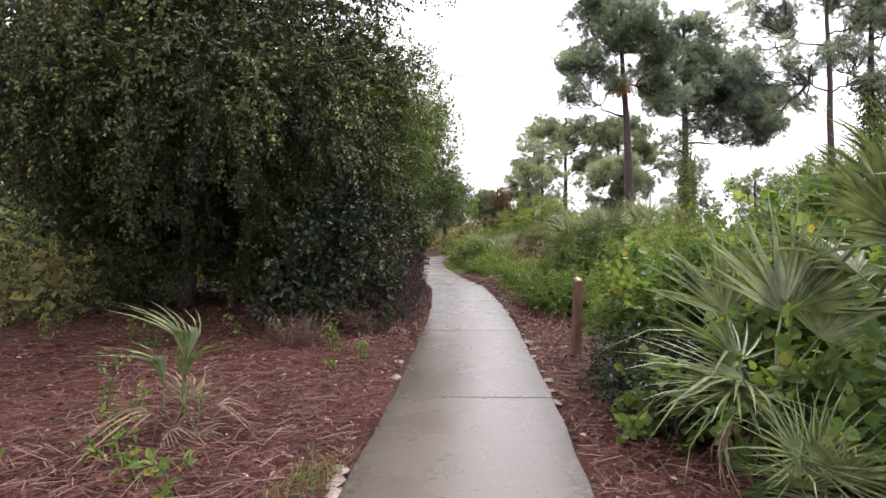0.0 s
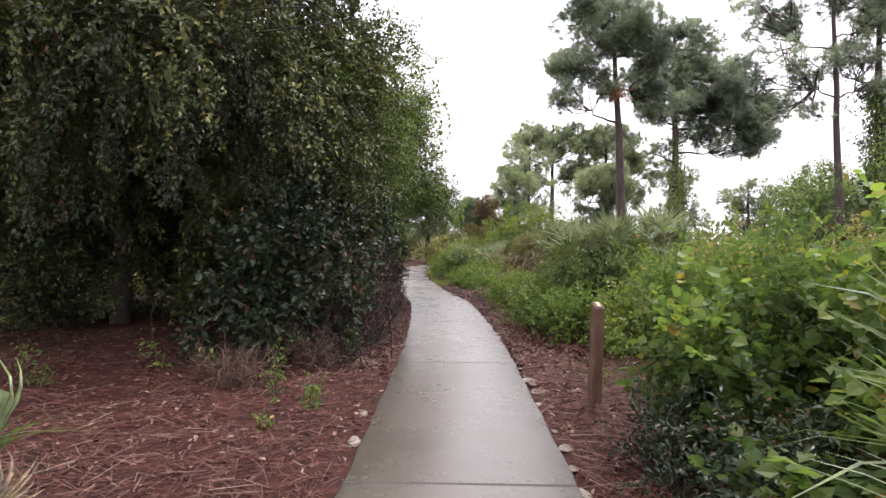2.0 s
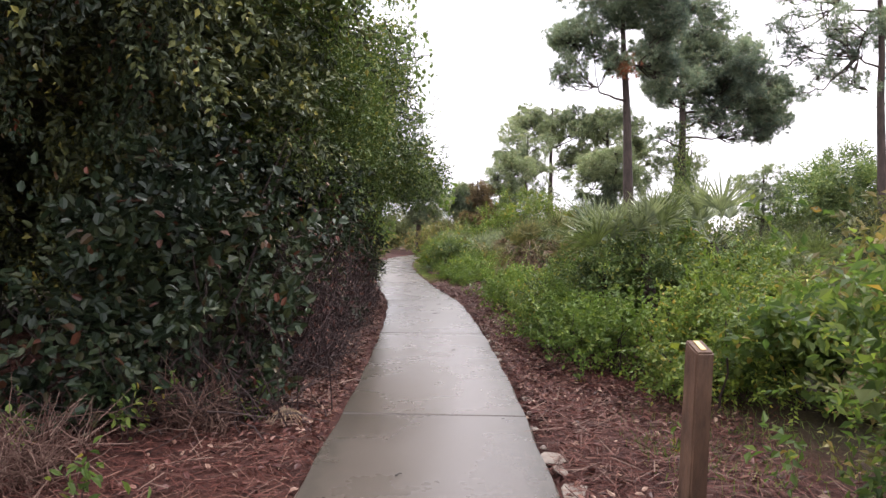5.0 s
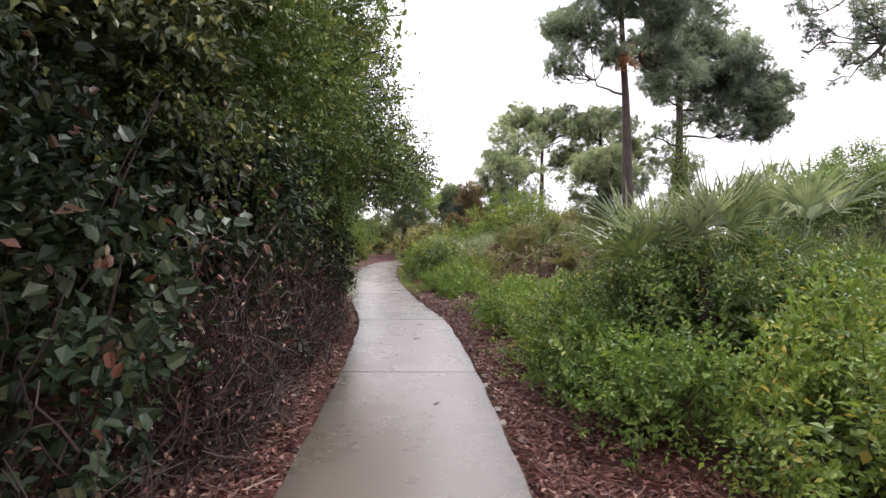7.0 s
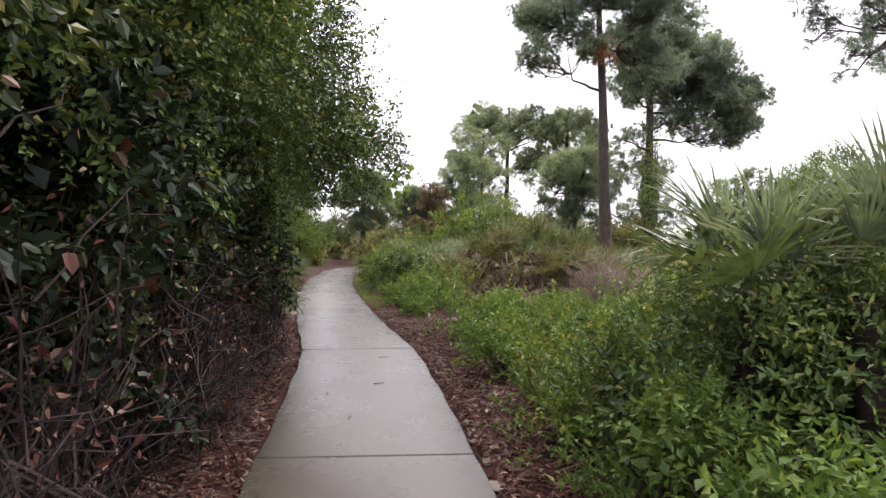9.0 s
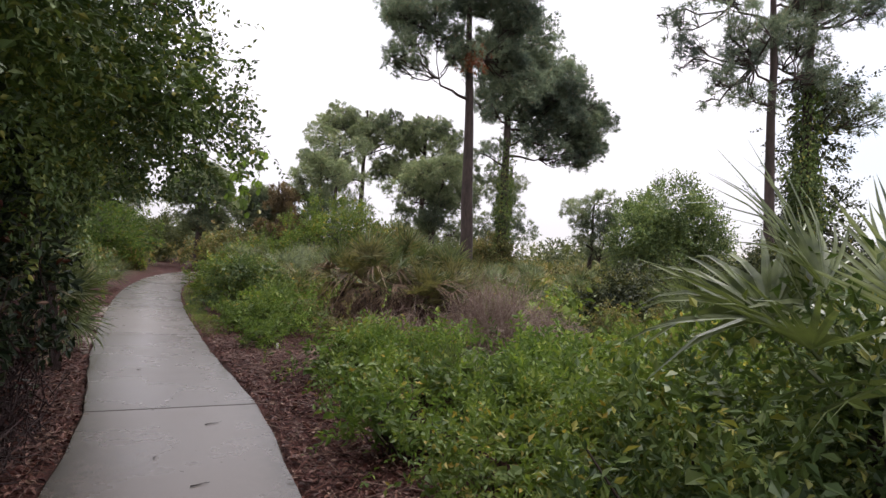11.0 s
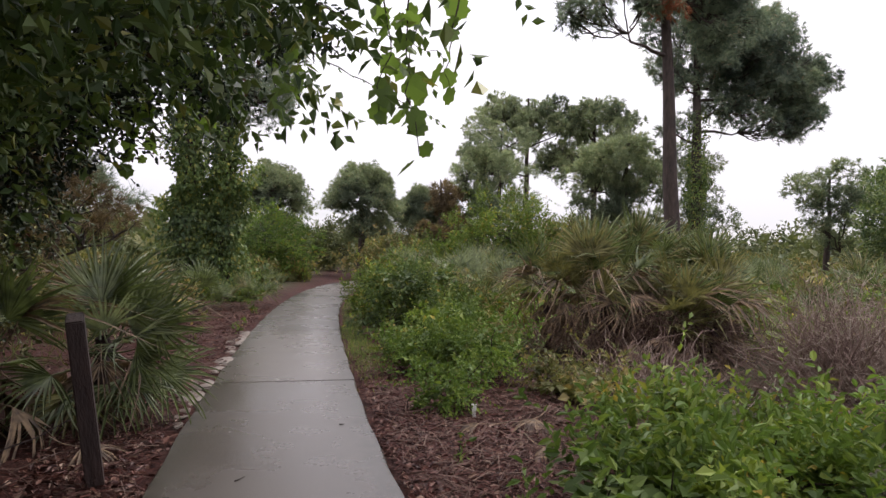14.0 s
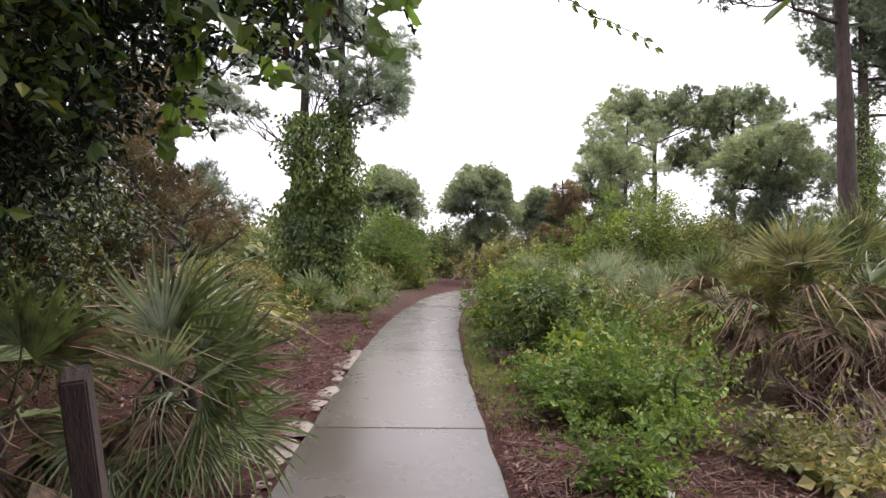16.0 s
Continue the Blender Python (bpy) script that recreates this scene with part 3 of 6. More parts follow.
def pine(x, y, h, trunk_r, crown, tufts, label, seed=1, lean=(0, 0), length=0.27, thick=0.022, needles=12, ivy=0, ivy_r=0.35, ivy_n=800, rust=(), clump=9, mat=None, tuft=0.26, name="pine_tree"):
    """A slash pine: a straight trunk, limbs that sweep up and clouds of needles at their ends. crown: lumps (dx, dy, z, rx, ry, rz) of needles."""
    rng = np.random.default_rng(seed)
    tree = thing(name, x, y, 0, label, "pine tree", "pines")
    g = Geo()
    tip = np.array([lean[0], lean[1], h])
    line = wander(rng, (0, 0, -0.2), tip, 12, 0.035)
    tube(g, line, np.linspace(trunk_r * 1.2, trunk_r * 0.25, 12), 10)
    part("trunk", g, BARK_PINE, tree, smooth=True)
    cr = np.array(crown, float)
    vol = (cr[:, 3] * cr[:, 4] * cr[:, 5]) ** (2 / 3)
    share = vol / vol.sum()
    g_leaf, mains = Geo(), []
    for c, s in zip(cr, share):
        far = np.hypot(c[0], c[1])
        near = [m for m in mains if np.linalg.norm(m[-1] - c[:3]) < 2.0 + 0.1 * far]
        if near:
            m = min(near, key=lambda q: np.linalg.norm(q[-1] - c[:3]))
            st, thin = m[5], 0.032
        else:
            zt = np.clip(c[2] - 0.22 * far - 0.3, h * 0.2, h * 0.97)
            k = np.interp(zt, line[:, 2], np.arange(12))
            st, thin = line[int(k)] * (1 - k % 1) + line[min(11, int(k) + 1)] * (k % 1), trunk_r * 0.3
        g = Geo()
        ln = wander(rng, st, c[:3], 9, 0.06 + 0.015 * far)
        ln[:, 2] -= np.sin(np.linspace(0, np.pi, 9)) * 0.05 * far
        if not near:
            mains.append(ln)
        tube(g, ln, np.linspace(thin, 0.014, 9), 5)
        heads = max(3, int(tufts * s / clump))
        hd = c[:3] + unit(rng.normal(size=(heads, 3)) + np.array([0, 0, 0.3])) * c[3:6] * rng.uniform(0.12, 1.0, (heads, 1)) ** 0.45
        for q in hd[: min(heads, 9)]:
            a = ln[rng.integers(4, 9)]
            tube(g, wander(rng, a, q, 5, 0.05), np.linspace(0.02, 0.007, 5), 3)
        part("limb", g, BARK_PINE, tree, smooth=True)
        off = unit(rng.normal(size=(heads, clump, 3)) + np.array([0, 0, 0.25])) * (tuft * rng.uniform(0.65, 1.35, (heads, 1, 1)) * rng.uniform(0.3, 1.0, (heads, clump, 1)))
        pts = (hd[:, None, :] + off).reshape(-1, 3)
        out = unit(unit(off.reshape(-1, 3)) + 0.5 * unit(pts - c[:3]) + np.array([0, 0, 0.15]))
        needle_tufts(g_leaf, rng, pts, out, length, needles, thick)
    tagged(part("crown", g_leaf, mat or NEEDLE, tree), kind="stuff")
    for dx, dy, z, r in rust:
        g = Geo()
        pts = np.array([dx, dy, z]) + rng.normal(size=(70, 3)) * r * 0.5
        needle_tufts(g, rng, pts, unit(rng.normal(size=pts.shape)), length, 12, thick)
        part("dead_clump", g, NEEDLE_RUST, tree, "rust-red dead needles")
    if ivy:
        g = Geo()
        zz = rng.uniform(0.1, ivy, int(ivy * ivy_n))
        ang = rng.uniform(0, 6.28, len(zz))
        zz = np.where(rng.uniform(0, 1, len(zz)) < zz / ivy - 0.45, zz * 0.6, zz)
        lump = 0.55 + 0.45 * np.sin(zz * 2.3 + ang) + 0.4 * np.sin(zz * 4.7 - 2 * ang + seed) + 0.6 * (1 - zz / ivy)
        rr = trunk_r * 1.1 + rng.uniform(0, 1, len(zz)) ** 1.5 * ivy_r * np.clip(lump, 0.08, 2.0) + 0.03
        cx = np.interp(zz, line[:, 2], line[:, 0])
        cy = np.interp(zz, line[:, 2], line[:, 1])
        o = np.stack([np.cos(ang), np.sin(ang), np.zeros(len(zz))], 1)
        pts = np.stack([cx, cy, zz], 1) + o * rr[:, None]
        leaves(g, rng, pts, o * 0.4 + np.array([0, 0, -0.9]) + rng.normal(size=o.shape) * 0.3, 0.11, 0.09, LEAF_SMALL, 0.2)
        part("ivy", g, LEAF_OAK_LIGHT, tree, "dark green ivy that covers the trunk")
    return tree


# ---------- shrubs ----------
def shrub(x, y, blobs, count, leaf, mat, label, per=7, width=0.5, shape=LEAF_SMALL, droop=0.05, seed=1, stems=9, twig_mat=None, name="shrub", group="", inner=0.6, up=0.55, twig=3.6, kind="", core=0, clump=20, tuft=0.12):
    """Stems from the ground with lumps of leaves. blobs: (dx, dy, z, rx, ry, rz)."""
    rng = np.random.default_rng(seed)
    ob = thing(name, x, y, 0, label, "shrub", group, kind)
    wb = [(x + b[0], y + b[1], *b[2:]) for b in blobs]
    g = Geo()
    for _ in range(stems):
        b = blobs[rng.integers(len(blobs))]
        a = np.array([b[0] * 0.6 + rng.normal() * b[3] * 0.3, b[1] * 0.6 + rng.normal() * b[4] * 0.3, -0.05])
        e = np.array(b[:3]) + rng.normal(size=3) * np.array(b[3:6]) * 0.5
        tube(g, wander(rng, a, e, 6, 0.04), np.linspace(0.014, 0.004, 6), 4)
    tagged(part("stem", g, twig_mat or TWIG, ob, smooth=True), kind="stuff")
    pts, out = blob_points(rng, wb, count, inner, 0.03, clump, tuft)
    g = Geo()
    sprays(g, rng, pts, out, per, leaf * twig, leaf, leaf * width, shape, droop, up)
    if core:
        q, o = blob_points(rng, [(*b[:3], b[3] * 0.72, b[4] * 0.72, b[5] * 0.72) for b in wb], core, 0.3)
        leaves(g, rng, q, rng.normal(size=q.shape) * np.array([1, 1, 0.4]), leaf * 1.6, leaf * 1.2, LEAF_SMALL, 0.75)
    for v in g.v:
        v -= np.array([x, y, 0])
    tagged(part("foliage", g, mat, ob), kind="stuff")
    return ob


# ---------- palmettos ----------
def frond_mesh(name, mat, blades=22, spread=200, radius=0.58, droop=0.12, fold=0.05, stalk=0.42, seed=1, split=0.4, thick=0.021, cup=0.22):
    """A fan of pleated blades on a stalk. It grows along +y from the stalk's foot; its face looks to +z."""
    rng = np.random.default_rng(seed)
    g = Geo()
    s = np.linspace(0, 1, 5)
    tube(g, np.stack([0 * s, s * stalk, -0.05 * np.sin(s * 3.14)], 1), np.linspace(0.011, 0.006, 5), 5)
    hub = np.array([0, stalk, 0])
    step = spread / blades
    ang = [math.radians((i + 0.5) * step - spread / 2) for i in range(blades)]
    size = [radius * (0.80 + 0.2 * math.cos(q * 0.8)) * rng.uniform(0.82, 1.08) for q in ang]
    bend = [droop * rng.uniform(0.3, 1.9) + (0.5 if rng.uniform() < 0.08 else 0.0) for _ in ang]
    tilt = [0.1 * math.cos(q) + cup * abs(math.sin(q)) + rng.normal() * 0.05 for q in ang]
    sweep = [rng.normal() * 0.07 for _ in ang]

    def spot(q, u, r, lift, curl, bow=0.0):
        q = q + bow * max(0.0, u - split)
        return hub + np.array([math.sin(q) * u * r, math.cos(q) * u * r, lift * u * r - curl * r * u ** 3])

    v, f = [hub], []
    web = []
    for i in range(blades + 1):
        j = min(i, blades - 1)
        web.append(len(v))
        v.append(spot(math.radians(i * step - spread / 2), split, size[j], tilt[j], bend[j]))
    for i in range(blades):
        q, r = ang[i] + rng.normal() * 0.02, size[i]
        side = np.array([math.cos(q), -math.sin(q), 0])
        half = min(thick, radius * split * math.radians(step) * 0.5)
        prev = (web[i], None, web[i + 1])
        mid = len(v)
        v.append(spot(q, split, r, tilt[i], bend[i]) - np.array([0, 0, half * fold * 9]))
        f += [(0, web[i], mid), (0, mid, web[i + 1])]
        prev = (web[i], mid, web[i + 1])
        for u, w in ((split + (1 - split) * 0.33, 0.82), (split + (1 - split) * 0.67, 0.5)):
            k = len(v)
            ctr = spot(q, u, r, tilt[i], bend[i], sweep[i])
            v += [ctr - side * half * w, ctr - np.array([0, 0, half * w * fold * 8]), ctr + side * half * w]
            f += [(prev[0], k, k + 1), (prev[0], k + 1, prev[1]), (prev[1], k + 1, k + 2), (prev[1], k + 2, prev[2])]
            prev = (k, k + 1, k + 2)
        k = len(v)
        v.append(spot(q, 1.0, r, tilt[i], bend[i], sweep[i]))
        f += [(prev[0], k, prev[1]), (prev[1], k, prev[2])]
    n0 = g.count
    g.add(v, f)
    g.f.append(np.array([(n0 - 5 + j, n0 - 5 + (j + 1) % 5, n0) for j in range(5)]))
    return g.mesh(name, mat)


FRONDS = {
    "green": [frond_mesh("frond", FROND, seed=i, droop=0.05 + 0.07 * i, spread=130 + 20 * i, blades=18 + i, split=0.26 + 0.04 * i) for i in range(4)],
    "yellow": [frond_mesh("frond", FROND_YELLOW, seed=10 + i, droop=0.15, spread=180) for i in range(2)],
    "silver": [frond_mesh("frond", FROND_SILVER, seed=20 + i, droop=0.05, spread=150, blades=20, split=0.33) for i in range(3)],
    "broad": [frond_mesh("frond", FROND, seed=40 + i, droop=0.1 + 0.12 * i, spread=175, blades=19, thick=0.03, radius=0.66, fold=0.09, split=0.31) for i in range(4)],
    "broad_yellow": [frond_mesh("frond", FROND_YELLOW, seed=45 + i, droop=0.16, spread=170, blades=17, thick=0.03, radius=0.66, fold=0.09, split=0.32) for i in range(2)],
    "star": [frond_mesh("frond", FROND, seed=60 + i, droop=0.06 + 0.05 * i, spread=215, blades=17, thick=0.017, radius=0.66, stalk=0.2, split=0.17, cup=0.12) for i in range(3)],
    "wilted": [frond_mesh("frond", FROND, seed=70 + i, droop=0.75 + 0.2 * i, spread=64, blades=12, radius=0.5, split=0.5, cup=0.5) for i in range(2)],
    "dead": [frond_mesh("dead_frond", FROND_DEAD, seed=30 + i, droop=0.35 + 0.25 * i, spread=95 + 15 * i, blades=12, thick=0.03, fold=0.12, split=0.3, cup=-0.25) for i in range(4)],
}


def palmetto(x, y, z, label, aims, group="palmettos", trunk=None, seed=1, spread_base=0.12, name="saw_palmetto"):
    """A fan palm. aims: (kind, heading, rise, size, twist) of each frond; heading 0 is +y, and turns to +x."""
    rng = np.random.default_rng(seed)
    ob = thing(name, x, y, 0, label, "palmetto", group)
    if trunk:
        g = Geo()
        tube(g, wander(rng, (0, 0, -0.1), trunk[:3], 7, 0.03), np.linspace(trunk[3] * 1.2, trunk[3], 7), 8)
        part("trunk", g, TWIG, ob, "fibrous brown trunk", True)
    for kind, heading, rise, size, twist in aims:
        pool = FRONDS[kind]
        f = part("frond" if kind != "dead" else "dead_frond", pool[rng.integers(len(pool))], None, ob)
        f.matrix_local = pose(rng.normal() * spread_base, rng.normal() * spread_base, z + rng.normal() * 0.04, 0, 0, -heading) @ pose(0, 0, 0, rise, 0, 0) @ pose(0, 0, 0, 0, twist, 0) @ Matrix.Diagonal((size, size, size, 1))
    return ob


def ring_of_fronds(rng, n, size, kinds=("green",), low=5, high=75, heads=(0, 360)):
    out = []
    for i in range(n):
        out.append((kinds[rng.integers(len(kinds))], heads[0] + (heads[1] - heads[0]) * (i + rng.uniform(-0.3, 0.3)) / n, rng.uniform(low, high), size * rng.uniform(0.8, 1.15), rng.normal() * 25))
    return out


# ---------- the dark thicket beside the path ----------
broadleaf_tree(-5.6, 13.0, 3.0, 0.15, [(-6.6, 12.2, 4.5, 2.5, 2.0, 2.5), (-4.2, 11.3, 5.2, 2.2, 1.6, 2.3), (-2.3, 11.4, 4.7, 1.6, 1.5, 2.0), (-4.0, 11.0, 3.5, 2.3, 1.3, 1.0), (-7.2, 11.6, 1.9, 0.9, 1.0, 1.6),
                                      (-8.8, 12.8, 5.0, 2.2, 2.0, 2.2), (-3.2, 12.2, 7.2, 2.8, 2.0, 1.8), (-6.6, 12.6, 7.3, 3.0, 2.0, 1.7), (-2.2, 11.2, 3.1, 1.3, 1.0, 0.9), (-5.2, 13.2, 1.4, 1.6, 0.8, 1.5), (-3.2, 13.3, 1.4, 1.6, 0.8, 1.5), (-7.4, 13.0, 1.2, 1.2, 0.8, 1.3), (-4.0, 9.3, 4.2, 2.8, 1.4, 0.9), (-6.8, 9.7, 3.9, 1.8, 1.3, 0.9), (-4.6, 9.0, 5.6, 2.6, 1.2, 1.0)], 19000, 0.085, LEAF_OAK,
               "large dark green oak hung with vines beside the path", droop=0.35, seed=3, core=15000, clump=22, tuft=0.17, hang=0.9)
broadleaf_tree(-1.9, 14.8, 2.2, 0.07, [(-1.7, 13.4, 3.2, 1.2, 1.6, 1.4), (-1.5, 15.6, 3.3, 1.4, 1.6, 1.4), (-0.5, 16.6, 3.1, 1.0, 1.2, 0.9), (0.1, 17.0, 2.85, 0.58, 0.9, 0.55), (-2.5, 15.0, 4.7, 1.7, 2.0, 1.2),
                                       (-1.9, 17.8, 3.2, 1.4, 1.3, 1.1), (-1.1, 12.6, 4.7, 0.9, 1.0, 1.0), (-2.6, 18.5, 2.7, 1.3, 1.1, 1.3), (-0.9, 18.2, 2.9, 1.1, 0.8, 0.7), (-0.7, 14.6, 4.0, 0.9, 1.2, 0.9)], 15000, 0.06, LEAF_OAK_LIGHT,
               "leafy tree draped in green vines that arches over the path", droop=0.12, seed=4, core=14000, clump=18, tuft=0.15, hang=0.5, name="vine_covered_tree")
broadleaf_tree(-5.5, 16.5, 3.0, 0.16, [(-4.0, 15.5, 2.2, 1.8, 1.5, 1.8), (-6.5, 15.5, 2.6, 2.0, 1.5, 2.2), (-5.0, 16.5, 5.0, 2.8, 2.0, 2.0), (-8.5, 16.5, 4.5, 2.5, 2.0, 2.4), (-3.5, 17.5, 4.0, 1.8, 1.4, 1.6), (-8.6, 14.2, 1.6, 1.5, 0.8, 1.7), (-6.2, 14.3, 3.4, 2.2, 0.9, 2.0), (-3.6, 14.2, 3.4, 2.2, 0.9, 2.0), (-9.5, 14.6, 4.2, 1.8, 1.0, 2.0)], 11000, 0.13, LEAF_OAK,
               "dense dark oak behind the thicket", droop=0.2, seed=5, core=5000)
# Lumps centred above z 3.4 are added overhead to shade the post and palmetto.
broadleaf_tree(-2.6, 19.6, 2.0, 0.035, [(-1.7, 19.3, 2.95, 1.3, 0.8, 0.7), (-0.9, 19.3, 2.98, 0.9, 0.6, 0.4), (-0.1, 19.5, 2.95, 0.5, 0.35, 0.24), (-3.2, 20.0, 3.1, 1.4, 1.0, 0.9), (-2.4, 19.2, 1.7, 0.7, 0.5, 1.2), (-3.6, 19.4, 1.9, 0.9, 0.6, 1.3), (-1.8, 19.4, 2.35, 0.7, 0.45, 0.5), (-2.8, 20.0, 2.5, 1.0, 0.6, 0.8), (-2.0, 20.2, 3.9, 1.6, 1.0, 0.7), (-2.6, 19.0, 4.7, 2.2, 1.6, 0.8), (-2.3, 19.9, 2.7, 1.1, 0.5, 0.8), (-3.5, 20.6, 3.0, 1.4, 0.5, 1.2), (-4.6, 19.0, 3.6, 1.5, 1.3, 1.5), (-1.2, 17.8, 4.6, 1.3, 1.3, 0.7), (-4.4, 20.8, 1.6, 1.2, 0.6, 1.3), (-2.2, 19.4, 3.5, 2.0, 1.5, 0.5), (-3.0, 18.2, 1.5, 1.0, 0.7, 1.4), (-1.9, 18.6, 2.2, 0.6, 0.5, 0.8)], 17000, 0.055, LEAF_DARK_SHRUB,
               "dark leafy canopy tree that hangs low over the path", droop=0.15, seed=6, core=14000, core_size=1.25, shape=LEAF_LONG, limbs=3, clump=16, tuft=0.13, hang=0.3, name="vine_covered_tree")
for i, (sx, sy, blobs, n) in enumerate([
        (-1.5, 9.6, [(0, 0, 1.0, 0.75, 0.6, 1.0), (-0.3, 0.6, 1.4, 0.7, 0.5, 0.9), (-0.7, -0.3, 0.6, 0.6, 0.45, 0.6)], 1250),
        (-1.35, 12.7, [(-0.1, 0, 1.75, 0.75, 1.0, 0.75), (-0.2, 1.0, 1.75, 0.7, 0.8, 0.75), (0, 0.5, 0.35, 0.4, 0.8, 0.25)], 1100),
        (-1.35, 15.0, [(-0.1, 0, 1.75, 0.75, 1.0, 0.75), (-0.1, 1.2, 1.6, 0.75, 0.9, 0.85), (0, 0.5, 0.3, 0.4, 0.8, 0.25)], 1100),
        (-1.45, 17.1, [(0, 0, 1.1, 0.7, 0.8, 1.15), (-0.8, 0.8, 1.1, 0.6, 0.6, 1.1)], 1400)]):
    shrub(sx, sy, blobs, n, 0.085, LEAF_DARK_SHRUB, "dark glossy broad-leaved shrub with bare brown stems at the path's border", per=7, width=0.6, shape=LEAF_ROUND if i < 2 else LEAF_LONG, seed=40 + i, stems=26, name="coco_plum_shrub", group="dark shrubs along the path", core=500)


def twig_tangle(x, y, size, count, label, seed, mat, name="bramble", upright=0.2, length=0.7, kind=""):
    """Thin bare stems that cross in all ways."""
    rng = np.random.default_rng(seed)
    ob = thing(name, x, y, 0, label, "dry brush", kind=kind)
    g = Geo()
    for _ in range(count):
        a = rng.normal(size=3) * np.array(size) * 0.45
        a[2] = abs(a[2]) * rng.uniform(0, 1)
        d = unit(rng.normal(size=3) + np.array([0, 0, upright * 3])) * length * rng.uniform(0.4, 1.2)
        e = a + d
        e[2] = max(e[2], 0.02)
        if abs(e[0] + x - path_x(e[1] + y)) < HALF + 0.03 or abs(a[0] + x - path_x(a[1] + y)) < HALF + 0.03:
            continue
        tube(g, wander(rng, a, e, 5, 0.035), np.linspace(0.007, 0.003, 5), 3)
    tagged(part("stem", g, mat, ob), kind="stuff")
    if name == "bramble":
        g = Geo()
        p = rng.normal(size=(count, 3)) * np.array(size) * 0.45
        p[:, 2] = np.abs(p[:, 2]) + 0.03
        p = p[np.abs(p[:, 0] + x - path_x(p[:, 1] + y)) > HALF + 0.06]
        leaves(g, rng, p, rng.normal(size=p.shape) + np.array([0, 0, -0.5]), 0.055, 0.03, LEAF_LONG, 0.3)
        tagged(part("dead_leaf", g, LITTER_LEAF, ob), kind="stuff")
    for _ in range(6):
        g = Geo()
        a = rng.normal(size=3) * np.array(size) * 0.25
        a[2] = -0.05
        tube(g, wander(rng, a, a * 1.6 + np.array([0, 0, size[2] * rng.uniform(0.5, 0.9)]), 6, 0.05), np.linspace(0.014, 0.005, 6), 5)
        part("branch", g, mat, ob, smooth=True)
    return ob


for i, (bx, by, sz, n) in enumerate([(-0.95, 11.4, (0.45, 1.3, 1.5), 1100), (-0.9, 14.0, (0.45, 1.4, 1.6), 900), (-0.95, 16.4, (0.45, 1.2, 1.4), 700), (-1.7, 9.4, (1.2, 0.5, 0.5), 420)]):
    twig_tangle(bx, by, sz, n, "tangle of bare reddish-brown stems under the shrubs", 60 + i, TWIG)


# ---------- posts ----------
def post(x, y, h, w, turn, lean, mat, label, painted):
    ob = thing("wooden_post", x, y, 0, label, "post", "trail posts")
    bm = bmesh.new()
    bmesh.ops.create_cube(bm, size=1)
    for v in bm.verts:
        up = v.co.z > 0
        v.co = Vector((v.co.x * w, v.co.y * w, (h if up else -0.3) + (v.co.y * w * 0.5 if up else 0)))
    bmesh.ops.bevel(bm, geom=bm.edges[:], offset=0.008, segments=2, affect="EDGES")
    body = part("body", bm, mat, ob)
    if painted:
        bm = bmesh.new()
        bmesh.ops.create_cube(bm, size=1)
        for v in bm.verts:
            v.co = Vector((v.co.x * w * 0.3, v.co.y * w * 0.62, v.co.z * 0.004 + h + 0.004 + v.co.y * w * 0.62 * 0.5))
        part("painted_mark", bm, YELLOW_PAINT, ob, "small yellow painted mark")
    ob.matrix_world = pose(x, y, 0, lean[0], lean[1], turn)
    return ob


post(1.67, 7.4, 0.97, 0.1, 12, (0, 1.5), POST_WOOD, "square brown wooden trail post with a yellow mark on its top", True)
post(-0.95, 19.35, 1.06, 0.1, 20, (2, -7), POST_DARK, "dark square wooden post beside a palmetto", False)


# ---------- palmettos ----------
rg = np.random.default_rng(77)
palmetto(1.78, 3.0, 0.74, "large saw palmetto with stiff grey-green fans among vines", [
    ("silver", -6, 86, 1.15, 4), ("green", -34, 64, 1.0, -20), ("star", -56, 44, 0.95, -12), ("star", -72, 30, 1.0, 8), ("star", -84, 12, 1.0, -6), ("star", -62, 2, 0.95, 10), ("star", -104, -4, 0.9, 0), ("star", -80, -22, 0.9, 0), ("broad", 40, 66, 0.95, 25), ("green", 90, 45, 0.95, 40),
    ("star", 150, 40, 0.8, 0), ("dead", -60, -45, 0.7, 0), ("dead", 40, -30, 0.7, 0)], trunk=(0.05, 0.1, 0.72, 0.06), seed=1, spread_base=0.06)
palmetto(1.66, 2.4, 0.42, "low saw palmetto with narrow green blades near the path", ring_of_fronds(rg, 6, 0.55, ("star",), 20, 85) + ring_of_fronds(rg, 3, 0.5, ("star",), -20, 15), trunk=(0.02, 0, 0.4, 0.05), seed=2, spread_base=0.04)
palmetto(2.35, 2.75, 1.2, "tall saw palmetto behind the vines", ring_of_fronds(rg, 10, 1.0, ("green", "broad"), 10, 75), trunk=(0.0, 0, 1.15, 0.07), seed=3)
palmetto(-1.95, 4.35, 0.1, "small wilting palmetto seedling in the pine straw", [("wilted", -40, 84, 1.05, 30), ("wilted", -80, 76, 0.85, 20), ("wilted", 60, 80, 0.8, -50), ("star", 130, 66, 0.55, 60), ("star", -120, 60, 0.5, 0), ("dead", -120, 40, 0.6, 0), ("dead", 80, 25, 0.5, 0), ("dead", 20, 55, 0.6, 60), ("dead", 100, -10, 0.55, 30), ("dead", 170, 5, 0.5, 30)], seed=4, spread_base=0.05)
